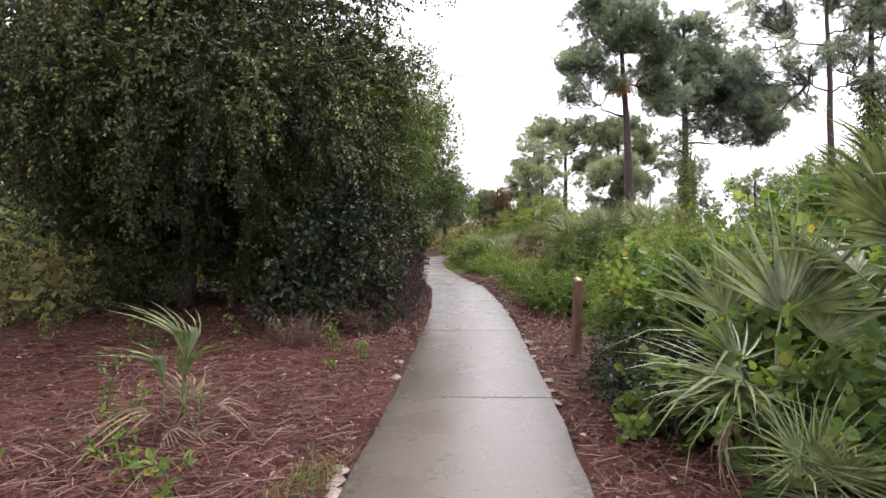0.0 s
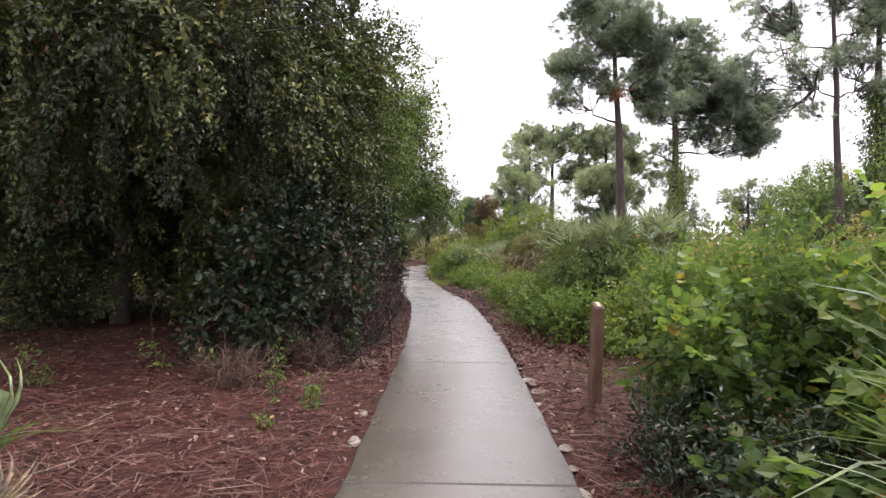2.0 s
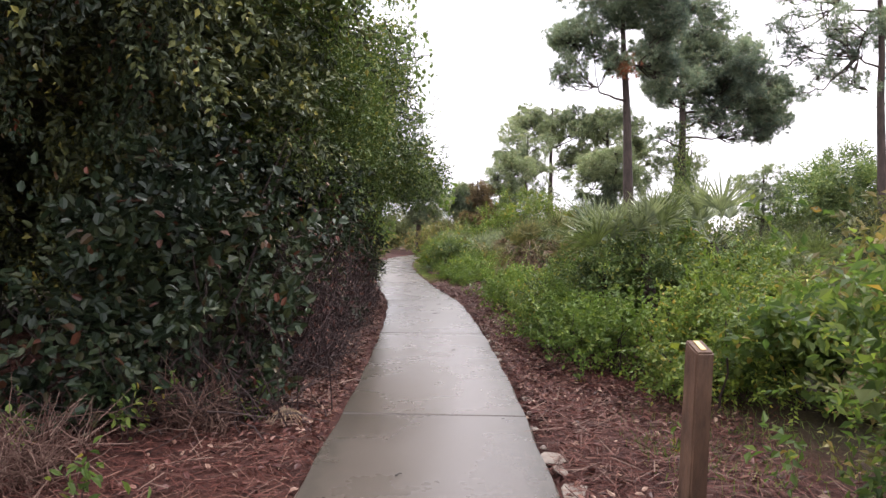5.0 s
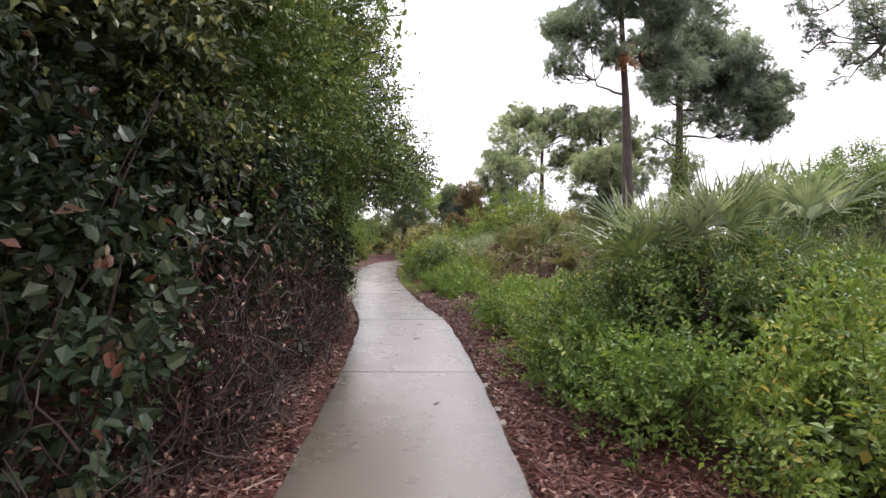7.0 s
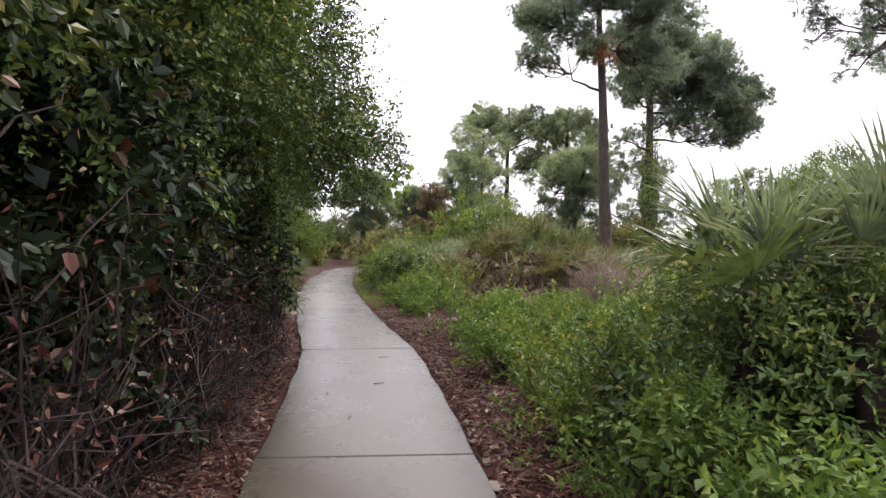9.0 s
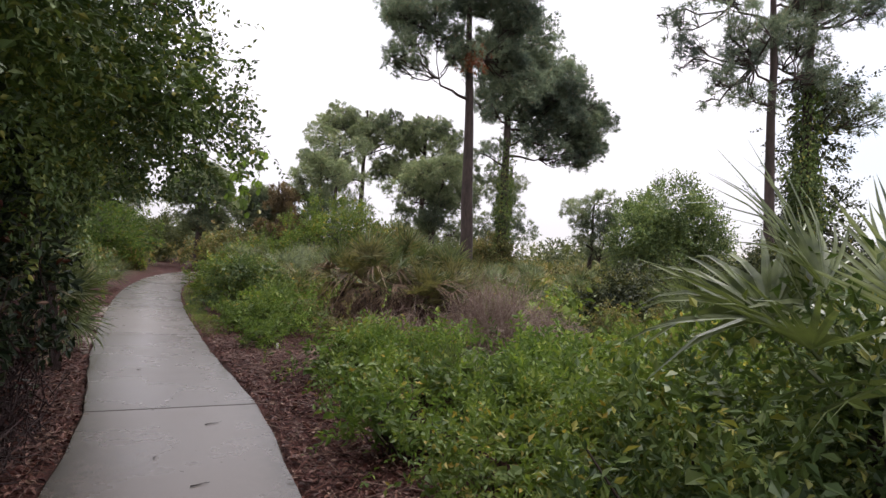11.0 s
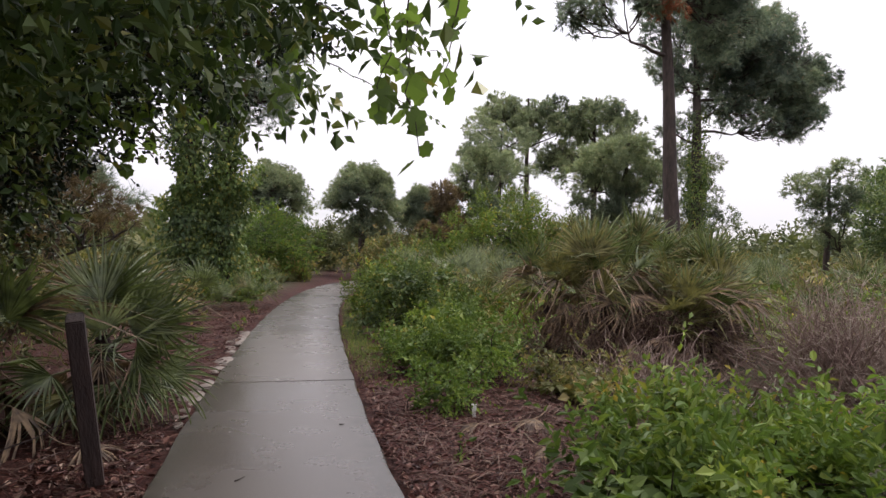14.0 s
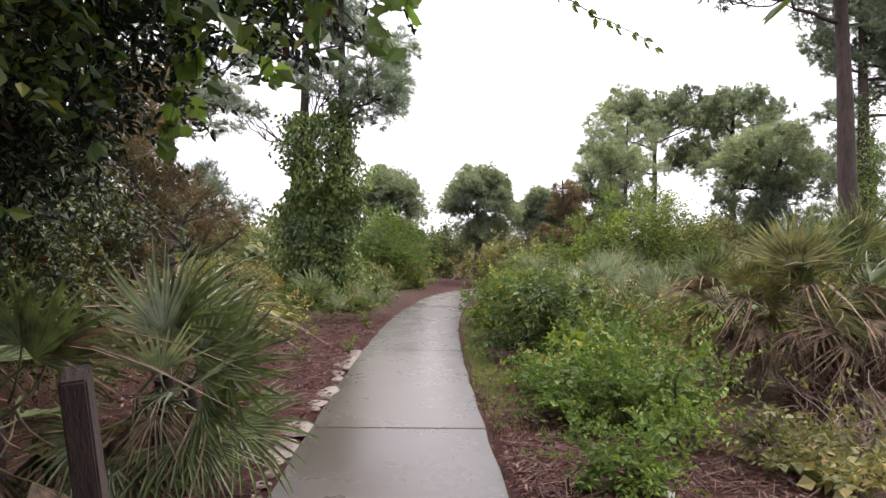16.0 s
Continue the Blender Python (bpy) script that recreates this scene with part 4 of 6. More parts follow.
palmetto(3.3, 12.3, 1.3, "silvery palmetto that rises out of a vine-covered mound", ring_of_fronds(rg, 9, 1.0, ("silver", "green"), 35, 80), trunk=(0, 0, 1.3, 0.08), seed=5)
palmetto(4.3, 12.6, 1.4, "silvery palmetto that rises out of a vine-covered mound", ring_of_fronds(rg, 9, 1.0, ("silver", "silver", "green"), 40, 85), trunk=(0, 0, 1.4, 0.08), seed=6)
palmetto(2.85, 12.7, 1.2, "saw palmetto with long stiff blades in shrubs", ring_of_fronds(rg, 12, 1.1, ("green", "silver"), 0, 75), trunk=(0, 0, 1.2, 0.08), seed=7)
for i, (px, py, pz, n) in enumerate([(4.0, 23.6, 0.85, 18), (4.8, 24.2, 1.1, 20), (5.6, 23.8, 0.8, 18), (3.4, 24.3, 0.75, 15), (4.6, 23.0, 0.5, 12), (5.3, 23.2, 0.45, 12)]):
    palmetto(px, py, pz + 0.18, "old saw palmetto with yellowed fans over a skirt of dead fronds", ring_of_fronds(rg, n - 7, 0.95, ("broad", "broad_yellow", "yellow", "green"), 38, 88) + ring_of_fronds(rg, 4, 0.85, ("broad", "broad_yellow"), 0, 35) + ring_of_fronds(rg, 12, 1.0, ("dead",), -78, -30) + ring_of_fronds(rg, 9, 0.95, ("dead", "dead", "broad_yellow"), -35, 45), trunk=(0, 0, pz, 0.06), seed=20 + i)
palmetto(-1.54, 20.75, 0.6, "full saw palmetto with drooping green fans at the path's border", [
    ("silver", 350, 80, 1.05, 10), ("broad", 62, 66, 1.08, 35), ("green", 78, 48, 1.02, 50), ("silver", 92, 34, 1.0, 60), ("green", 104, 20, 0.98, 65), ("broad", 96, 6, 0.95, 60), ("green", 118, -6, 0.9, 40), ("silver", 138, 12, 0.9, 20), ("green", 128, -26, 0.85, 20), ("broad", 150, -38, 0.85, 0),
    ("silver", 200, -42, 0.85, 0), ("broad_yellow", 165, -60, 0.8, 0), ("broad", 225, -25, 0.85, -20), ("silver", 320, 66, 1.0, -20), ("green", 40, 56, 1.0, 30), ("silver", 178, 42, 0.85, 10), ("green", 108, -38, 0.85, 30), ("broad", 84, -24, 0.9, 40)]
    + ring_of_fronds(rg, 16, 0.85, ("dead",), -80, -10), trunk=(0, 0, 0.58, 0.06), seed=30, spread_base=0.07)
palmetto(-2.2, 20.2, 0.6, "saw palmetto with dead brown fronds hanging below", ring_of_fronds(rg, 12, 1.0, ("green", "green", "dead"), -20, 75) + ring_of_fronds(rg, 7, 0.9, ("dead",), -60, -10), trunk=(0, 0, 0.6, 0.05), seed=31)
palmetto(-1.9, 21.8, 0.5, "saw palmetto with dead brown fronds hanging below", ring_of_fronds(rg, 10, 1.0, ("green", "yellow", "dead"), 0, 80), trunk=(0, 0, 0.5, 0.05), seed=32)
palmetto(-3.3, 21.0, 0.6, "saw palmetto with dead brown fronds hanging below", ring_of_fronds(rg, 10, 1.0, ("green", "dead"), -20, 70), trunk=(0, 0, 0.6, 0.05), seed=33)
scatter = np.random.default_rng(91)
for i in range(64):
    py = scatter.uniform(25.5, 44)
    px = path_x(py) + scatter.uniform(1.9, 13.5)
    sz = scatter.uniform(0.75, 1.15)
    palmetto(float(px), float(py), 0.6 * sz, "saw palmetto with pale grey-green fans in the open scrub", ring_of_fronds(scatter, 8, sz, ("broad", "silver", "silver", "broad_yellow", "green"), 15, 82), group="palmettos in the open scrub", seed=150 + i)
for i, (px, py, pz, sz) in enumerate([(8.4, 17.4, 0.7, 1.15), (10.4, 21.4, 0.6, 1.2), (11.5, 21.0, 0.6, 1.2), (9.4, 20.6, 0.5, 1.0)]):
    palmetto(px, py, pz, "tall dark green saw palmetto rising out of the scrub", ring_of_fronds(scatter, 13, sz, ("broad", "green", "green"), 5, 85), seed=230 + i)
palmetto(-2.95, 28.9, 0.3, "young palmetto standing alone in the pine straw", ring_of_fronds(rg, 8, 0.95, ("green",), 25, 75), seed=34)
for i, (px, py, sz) in enumerate([(-2.1, 30.5, 0.7), (-2.6, 29.6, 0.6), (-2.3, 34.5, 0.7), (-3.4, 36, 0.8), (2.6, 26.5, 0.9), (1.9, 27.3, 0.8), (3.0, 28.2, 0.9), (6.6, 25.5, 0.9), (7.6, 27, 1.0), (8.6, 25.5, 1.0), (9.6, 27.5, 1.0), (11, 26, 1.1), (12.5, 25, 1.2),
                                  (13.4, 24.2, 1.2), (14.6, 24.6, 1.2), (15.6, 23.4, 1.2), (10.2, 23.2, 0.9), (12, 22.5, 1.0), (16.5, 22, 1.2), (9, 18.6, 0.9), (10.5, 20, 1.0), (3.3, 17.4, 0.6), (6.2, 15.6, 0.8), (6.8, 12.2, 0.9), (7.6, 10.8, 1.0), (6.3, 9.3, 0.8)]):
    palmetto(px, py, 0.3 * sz, "saw palmetto with grey-green fans in the scrub", ring_of_fronds(rg, 9, sz, ("broad", "broad", "silver", "broad_yellow"), 10, 80), seed=50 + i)


# ---------- shrubs along the other side ----------
def round_shrub(x, y, r, h, mat, leaf, label, seed, dens=1.0, shape=LEAF_SMALL, width=0.55, group="shrubs along the path", per=8, core=0, name="shrub"):
    rr = np.random.default_rng(seed)
    blobs = [(0, 0, h * 0.42, r * 0.85, r * 0.85, h * 0.44)]
    for _ in range(7):
        a = rr.uniform(0, 6.28)
        q = rr.uniform(0.22, 0.48)
        w = rr.uniform(0.5, 0.9)
        blobs.append((math.cos(a) * r * w, math.sin(a) * r * w, h * rr.uniform(0.25, 0.95), r * q, r * q, h * q * 0.5))
    n = int(dens * 2.6 * (r * r + 2 * r * h) * 3.14 / (leaf * leaf * width * 0.5) / per * 0.55)
    return shrub(x, y, blobs, n, leaf, mat, label, per=per, width=width, shape=shape, seed=seed, name=name, group=group, stems=10, core=core)


NEAR_SHRUBS = [
    # x, y, radius, height, leaf material, leaf length, shape
    (1.72, 4.75, 0.42, 0.72, "dark", 0.045, LEAF_SMALL), (1.95, 4.1, 0.4, 0.85, "grape", 0.075, LEAF_ROUND), (2.4, 4.6, 0.6, 1.35, "grape", 0.08, LEAF_ROUND), (2.75, 3.7, 0.55, 1.50, "grape", 0.085, LEAF_ROUND),
    (2.75, 6.2, 0.85, 1.85, "yellow", 0.062, LEAF_SMALL), (2.25, 5.5, 0.5, 1.00, "grape", 0.075, LEAF_ROUND), (3.4, 5.2, 0.9, 2.00, "grape", 0.07, LEAF_ROUND), (1.75, 5.5, 0.3, 0.45, "dark", 0.045, LEAF_SMALL), (3.6, 7.2, 0.8, 1.50, "olive", 0.065, LEAF_SMALL),
    (2.2, 3.0, 0.45, 0.90, "grape", 0.08, LEAF_ROUND), (2.3, 11.1, 0.5, 0.75, "bright", 0.056, LEAF_SMALL), (2.9, 10.0, 0.6, 0.85, "shrub", 0.055, LEAF_SMALL), (3.3, 12.2, 1.0, 1.55, "dark2", 0.06, LEAF_SMALL), (2.75, 13.0, 0.7, 1.45, "dark2", 0.06, LEAF_SMALL),
    (4.4, 12.7, 1.0, 1.55, "shrub", 0.078, LEAF_SMALL), (2.15, 12.3, 0.42, 0.70, "bright", 0.055, LEAF_SMALL), (2.2, 13.6, 0.45, 0.52, "shrub", 0.055, LEAF_SMALL), (2.5, 14.7, 0.65, 0.68, "shrub", 0.055, LEAF_SMALL), (2.3, 15.9, 0.5, 0.43, "bright", 0.075, LEAF_SMALL),
    (2.4, 17.3, 0.6, 0.46, "shrub", 0.07, LEAF_SMALL), (2.2, 18.5, 0.5, 0.43, "bright", 0.085, LEAF_LONG), (4.0, 9.7, 0.8, 1.15, "grape", 0.065, LEAF_ROUND), (3.6, 10.9, 0.7, 1.00, "shrub", 0.07, LEAF_SMALL), (5.2, 10.6, 0.9, 1.20, "grape", 0.07, LEAF_ROUND),
    (5.4, 8.6, 0.9, 1.35, "olive", 0.065, LEAF_SMALL), (4.8, 7.0, 0.9, 1.30, "olive", 0.065, LEAF_SMALL), (3.6, 13.9, 0.8, 0.80, "shrub", 0.078, LEAF_SMALL), (3.4, 15.3, 0.8, 0.72, "bright", 0.07, LEAF_LONG), (4.8, 14.5, 0.9, 0.76, "shrub", 0.078, LEAF_SMALL),
    (3.3, 16.6, 0.7, 0.50, "bright", 0.08, LEAF_LONG), (4.4, 16.2, 0.9, 0.53, "bright", 0.085, LEAF_LONG), (5.7, 16.0, 1.0, 0.40, "bright", 0.085, LEAF_LONG), (3.4, 18.0, 0.7, 0.46, "bright", 0.08, LEAF_LONG), (4.6, 17.8, 0.9, 0.46, "bright", 0.085, LEAF_LONG),
    (6.0, 17.8, 1.0, 0.35, "shrub", 0.075, LEAF_LONG), (7.2, 16.6, 1.1, 0.40, "shrub", 0.075, LEAF_LONG), (2.6, 19.3, 0.55, 0.46, "shrub", 0.078, LEAF_SMALL), (3.4, 19.4, 0.7, 0.4, "shrub", 0.07, LEAF_SMALL), (8.0, 18.4, 1.0, 0.4, "olive", 0.07, LEAF_SMALL),
    (1.45, 20.98, 0.3, 0.42, "bright", 0.05, LEAF_SMALL), (1.3, 22.75, 0.4, 0.55, "bright", 0.065, LEAF_SMALL), (2.0, 22.35, 0.48, 0.74, "bright", 0.058, LEAF_SMALL), (1.25, 23.7, 0.4, 0.45, "shrub", 0.07, LEAF_SMALL), (2.9, 21.4, 0.5, 0.35, "olive", 0.065, LEAF_SMALL),
    (1.55, 26.0, 0.8, 1.20, "dark2", 0.08, LEAF_LONG), (1.1, 27.6, 0.7, 1.00, "shrub", 0.09, LEAF_SMALL), (2.5, 23.6, 0.4, 0.35, "olive", 0.07, LEAF_SMALL), (2.7, 25.8, 0.6, 0.6, "olive", 0.08, LEAF_SMALL),
    (9.6, 22.8, 0.9, 1.2, "oak", 0.09, LEAF_SMALL), (11.4, 23.6, 1.1, 1.7, "oak", 0.09, LEAF_SMALL), (13.2, 22.6, 1.2, 1.9, "oak", 0.09, LEAF_SMALL), (15.2, 23.0, 1.3, 2.2, "oak", 0.09, LEAF_SMALL), (8.4, 21.0, 0.8, 0.7, "olive", 0.08, LEAF_SMALL), (10.6, 20.8, 0.9, 0.8, "shrub", 0.08, LEAF_SMALL),
    (0.75, 30.0, 0.6, 0.80, "shrub", 0.1, LEAF_SMALL), (7.6, 19.8, 0.7, 0.4, "shrub", 0.07, LEAF_SMALL), (6.4, 14.0, 1.1, 0.60, "olive", 0.075, LEAF_SMALL), (8.2, 14.8, 1.2, 0.60, "olive", 0.08, LEAF_SMALL), (6.9, 12.5, 1.0, 0.83, "shrub", 0.075, LEAF_SMALL),
]
SHRUB_LOOKS = {
    "dark": (LEAF_DARK_SHRUB, "low dark green small-leaved shrub beside the path"), "dark2": (LEAF_OAK_LIGHT, "dense deep green shrub overgrown with vines"),
    "oak": (LEAF_OAK, "dense dark green scrub oak bush"), "grape": (LEAF_YELLOWGREEN, "tangle of wild grape vine with broad yellow-green leaves"), "olive": (LEAF_OLIVE, "dull olive green scrub bush"),
    "shrub": (LEAF_SHRUB, "leafy mid-green shrub in the undergrowth"), "bright": (LEAF_BRIGHT, "fresh bright green leafy weed bush"), "yellow": (LEAF_YELLOWGREEN, "yellow-green bushy shrub in the pine straw")}
for i, (sx, sy, sr, sh, look_key, lf, shp) in enumerate(NEAR_SHRUBS):
    mt, lb = SHRUB_LOOKS[look_key]
    round_shrub(sx, sy, sr, sh, mt, lf, lb, 100 + i, 0.72, shp, 0.95 if shp is LEAF_ROUND else 0.48, core=int(100 + 700 * sr * sh), name="vine_thicket" if look_key == "grape" else "shrub")
def dead_bush(x, y, reach, tall, count, label, seed, mat=TWIG_DEAD):
    """A dome of dry twigs that fan out from the ground and fork."""
    rng = np.random.default_rng(seed)
    ob = thing("dead_bush", x, y, 0, label, "dry brush")
    g, twigs = Geo(), Geo()
    for k in range(count):
        foot = np.append(rng.normal(size=2) * reach * 0.3, -0.03)
        d = unit(np.append(rng.normal(size=2), abs(rng.normal()) * 1.1 + 0.25))
        tip = d * np.array([reach, reach * 0.85, tall]) * rng.uniform(0.7, 1.08)
        line = wander(rng, foot, tip, 7, 0.03)
        tube(g if k % 5 == 0 else twigs, line, np.linspace(0.009 if k % 5 == 0 else 0.005, 0.002, 7), 3)
        for _ in range(4):
            a = line[rng.integers(3, 7)]
            tube(twigs, wander(rng, a, a + unit(rng.normal(size=3) + d * 0.8) * rng.uniform(0.12, 0.32), 4, 0.012), np.linspace(0.0035, 0.0015, 4), 3)
    tagged(part("branch", g, mat, ob), kind="stuff")
    tagged(part("twig", twigs, mat, ob), kind="stuff")
    return ob


dead_bush(-2.05, 8.1, 0.5, 0.36, 90, "low tuft of dry pinkish brown stalks in the pine straw", 86, LITTER_STRAW)
dead_bush(-1.35, 9.0, 0.4, 0.4, 70, "low tuft of dry pinkish brown stalks in the pine straw", 87, LITTER_STRAW)
dead_bush(5.35, 20.8, 1.15, 1.25, 760, "wide mound of dry leafless brown twigs", 81)
dead_bush(4.3, 23.3, 1.2, 0.95, 460, "tangle of grey-brown dead stalks under the old palmettos", 84, LITTER_STRAW)
dead_bush(5.4, 23.5, 0.9, 0.8, 300, "tangle of grey-brown dead stalks under the old palmettos", 85, LITTER_STRAW)
dead_bush(6.6, 21.3, 0.9, 0.7, 300, "low mound of dry leafless brown twigs", 83)
twig_tangle(3.9, 21.9, (0.8, 0.5, 0.5), 350, "dry brown brush before the palmettos", 82, TWIG_DEAD, "dead_bush", 0.3, 0.5)


# ---------- pines ----------
def lobes(seed, boxes):
    """Lumps of needles strewn over broad rounded lobes (x, y, z, reach, height, lumps, radius)."""
    rng = np.random.default_rng(seed)
    out = []
    for x, y, z, reach, tall, n, r in boxes:
        for _ in range(n):
            d = unit(rng.normal(size=3)) * rng.uniform(0.35, 1.0) ** 0.5
            k = r * rng.uniform(0.75, 1.25)
            out.append((x + d[0] * reach, y + d[1] * reach * 0.8, z + d[2] * tall, k * 1.15, k, k * 0.72))
    return out


pine(11.0, 35.2, 15.3, 0.26, lobes(61, [(-1.5, 0, 13.6, 2.6, 1.5, 20, 0.9), (-3.0, 0, 11.6, 1.4, 1.2, 9, 0.75), (0.9, 0.3, 11.6, 1.6, 1.6, 14, 0.8), (-3.5, 0, 9.6, 0.9, 0.6, 6, 0.6), (1.9, 0.2, 9.4, 1.1, 0.8, 7, 0.65), (-1.6, -0.4, 10.2, 1.2, 0.6, 7, 0.6)]),
     12000, "tall slash pine with a bare trunk and rounded tufted crown", seed=11, lean=(-0.6, 0), rust=[(-0.7, -1.0, 9.6, 0.5)], length=0.26, thick=0.02, tuft=0.24)
pine(20.0, 49.8, 19.6, 0.34, lobes(62, [(-2.2, 0, 14.6, 1.6, 1.6, 10, 1.0), (0.4, 0, 17.0, 2.2, 2.2, 20, 1.15), (2.8, 0, 14.2, 2.6, 2.2, 30, 1.2), (5.2, 0, 12.0, 2.0, 1.8, 20, 1.15), (6.8, 0.2, 10.2, 1.2, 1.1, 9, 1.0), (7.2, 0, 12.6, 1.2, 1.0, 8, 0.95), (-0.8, 0, 12.8, 2.0, 1.8, 14, 1.0), (1.6, 0, 11.0, 1.8, 1.0, 10, 0.9), (5.4, 0, 9.2, 1.3, 0.7, 6, 0.85), (3.4, 0, 9.4, 1.6, 0.8, 7, 0.8), (-1.4, 0, 9.0, 1.0, 0.6, 3, 0.7)]),
     13500, "tall slash pine with an ivy-wrapped trunk and heavy crown", seed=12, lean=(-0.4, 0), ivy=10.0, length=0.36, thick=0.034, tuft=0.36)
pine(15.8, 24.3, 14.0, 0.15, lobes(63, [(-2.6, 0, 10.4, 1.3, 1.2, 12, 0.6), (-2.6, 0, 8.2, 1.5, 1.0, 12, 0.55), (-1.0, 0, 12.2, 1.6, 1.2, 11, 0.65), (1.0, 0, 11.0, 1.3, 1.4, 9, 0.6), (-2.2, 0, 6.6, 1.2, 0.5, 6, 0.45), (1.2, 0, 8.0, 0.9, 0.8, 5, 0.5)]),
     3600, "slender pine with sparse see-through crown", seed=13, lean=(-0.7, 0), clump=5, tuft=0.13, thick=0.013, length=0.24)
pine(17.6, 24.6, 14.0, 0.19, lobes(64, [(-0.6, 0, 11.6, 1.6, 1.6, 12, 0.65), (1.2, 0, 10.0, 1.5, 1.3, 10, 0.65), (-1.0, 0, 8.6, 1.4, 0.9, 8, 0.55), (1.4, 0, 7.2, 1.3, 0.8, 7, 0.55)]),
     2800, "dark pine wrapped in vines to its crown", seed=14, ivy=8.0, clump=5, tuft=0.14, thick=0.014)
pine(12.1, 60.2, 13.0, 0.25, dome_crown(71, -1.6, 9.6, 2.6, 3.2, 13, 1.1) + dome_crown(171, 1.6, 10.2, 2.3, 2.7, 11, 1.0) + dome_crown(271, -2.8, 7.2, 2.0, 1.8, 8, 0.9) + dome_crown(371, 2.4, 7.6, 1.6, 1.4, 6, 0.8), 7000, "flat-crowned pine among others far across the scrub", seed=15, length=0.28, thick=0.032, mat=NEEDLE_FAR)
pine(17.2, 59.6, 13.2, 0.25, dome_crown(72, 0.2, 9.8, 3.0, 3.2, 14, 1.2) + dome_crown(172, 2.6, 8.0, 2.0, 2.2, 9, 0.9) + dome_crown(272, -2.4, 7.6, 1.9, 1.9, 8, 0.9) + dome_crown(372, 1.0, 6.0, 2.0, 1.4, 7, 0.8), 7000, "flat-crowned pine among others far across the scrub", seed=16, length=0.28, thick=0.032, mat=NEEDLE_FAR)
pine(12.3, 44.0, 6.8, 0.2, open_crown(73, 2.6, 6.9, 3.0, 16, 0.95, 0.5), 4200, "low broad dark pine with crooked limbs", seed=17, lean=(0.8, 0), length=0.28, thick=0.025, mat=NEEDLE_FAR)
pine(6.8, 49.0, 7.4, 0.16, open_crown(74, 2.2, 7.2, 2.2, 13, 0.9, 0.5), 2400, "bushy young pine with browned lower boughs", seed=18, thick=0.025, mat=NEEDLE_FAR)
pine(4.2, 47.5, 5.2, 0.14, open_crown(75, 1.6, 4.8, 1.6, 9, 0.8, 0.6), 1500, "bushy young pine with browned lower boughs", seed=19, thick=0.025, mat=NEEDLE_BROWN)
pine(9.0, 55.0, 9.6, 0.18, open_crown(76, 4.0, 9.4, 2.8, 13, 1.1, 0.6), 2800, "mid-height pine in the far stand", seed=21, mat=NEEDLE_FAR)
pine(21.5, 52.0, 8.2, 0.18, open_crown(77, 2.5, 8.0, 2.6, 13, 1.1, 0.6), 2600, "mid-height pine in the far stand", seed=22, mat=NEEDLE_FAR)
pine(29.0, 46.0, 6.0, 0.16, open_crown(78, 2.5, 6.0, 2.0, 9, 0.9, 0.6), 1600, "small pine far across the scrub", seed=23, mat=NEEDLE_FAR)
pine(20.5, 40.0, 5.2, 0.14, open_crown(79, 2.0, 5.2, 1.6, 9, 0.8, 0.6), 1300, "small pine far across the scrub", seed=24, mat=NEEDLE_FAR)
for i, (tx, ty, hh, rr) in enumerate([(0.15, 48.0, 5.9, 1.9), (-4.75, 50.0, 6.0, 1.85), (3.7, 53.0, 5.3, 1.5)]):
    pine(tx, ty, hh - 0.5, 0.2, dome_crown(90 + i, 0, hh - 2.5, rr, 2.5, 26, rr * 0.34) + dome_crown(95 + i, 0.3, hh - 4.0, rr * 0.75, 1.5, 7, rr * 0.34),
         6000, "dense round-headed pine far down the path", seed=30 + i, length=0.2, thick=0.026, mat=NEEDLE_FAR)
pine(-4.35, 33.0, 10.5, 0.16, open_crown(81, 4.5, 10.0, 2.6, 13, 0.8, 0.7, -0.6), 2600, "pine with its trunk thickly covered in ivy", seed=34, ivy=5.2, ivy_r=0.6, ivy_n=2000, clump=7, tuft=0.16, thick=0.013)
pine(-3.5, 33.4, 10.5, 0.16, open_crown(82, 5.2, 10.0, 2.2, 11, 0.7, 0.8, 0.8), 2000, "pine with its trunk thickly covered in ivy", seed=35, ivy=5.6, ivy_r=0.6, ivy_n=2000, clump=7, tuft=0.16, thick=0.013)
pine(-6.2, 29.5, 8.5, 0.14, open_crown(83, 2.4, 8.2, 2.4, 14, 0.75, 0.7), 2400, "sparse pine in the thicket beyond the palmettos", seed=36, clump=7, tuft=0.16, thick=0.013)
pine(-5.2, 26.6, 4.4, 0.1, open_crown(85, 1.2, 4.2, 1.7, 13, 0.6, 0.6), 1700, "half-dead browned pine in the thicket beyond the palmettos", seed=38, clump=7, tuft=0.16, thick=0.012, mat=NEEDLE_BROWN)
pine(-8.6, 27.0, 8.0, 0.14, open_crown(84, 1.8, 7.6, 2.4, 13, 0.75, 0.7), 2000, "browned pine in the thicket beyond the palmettos", seed=37, clump=7, tuft=0.16, thick=0.013, mat=NEEDLE_BROWN)

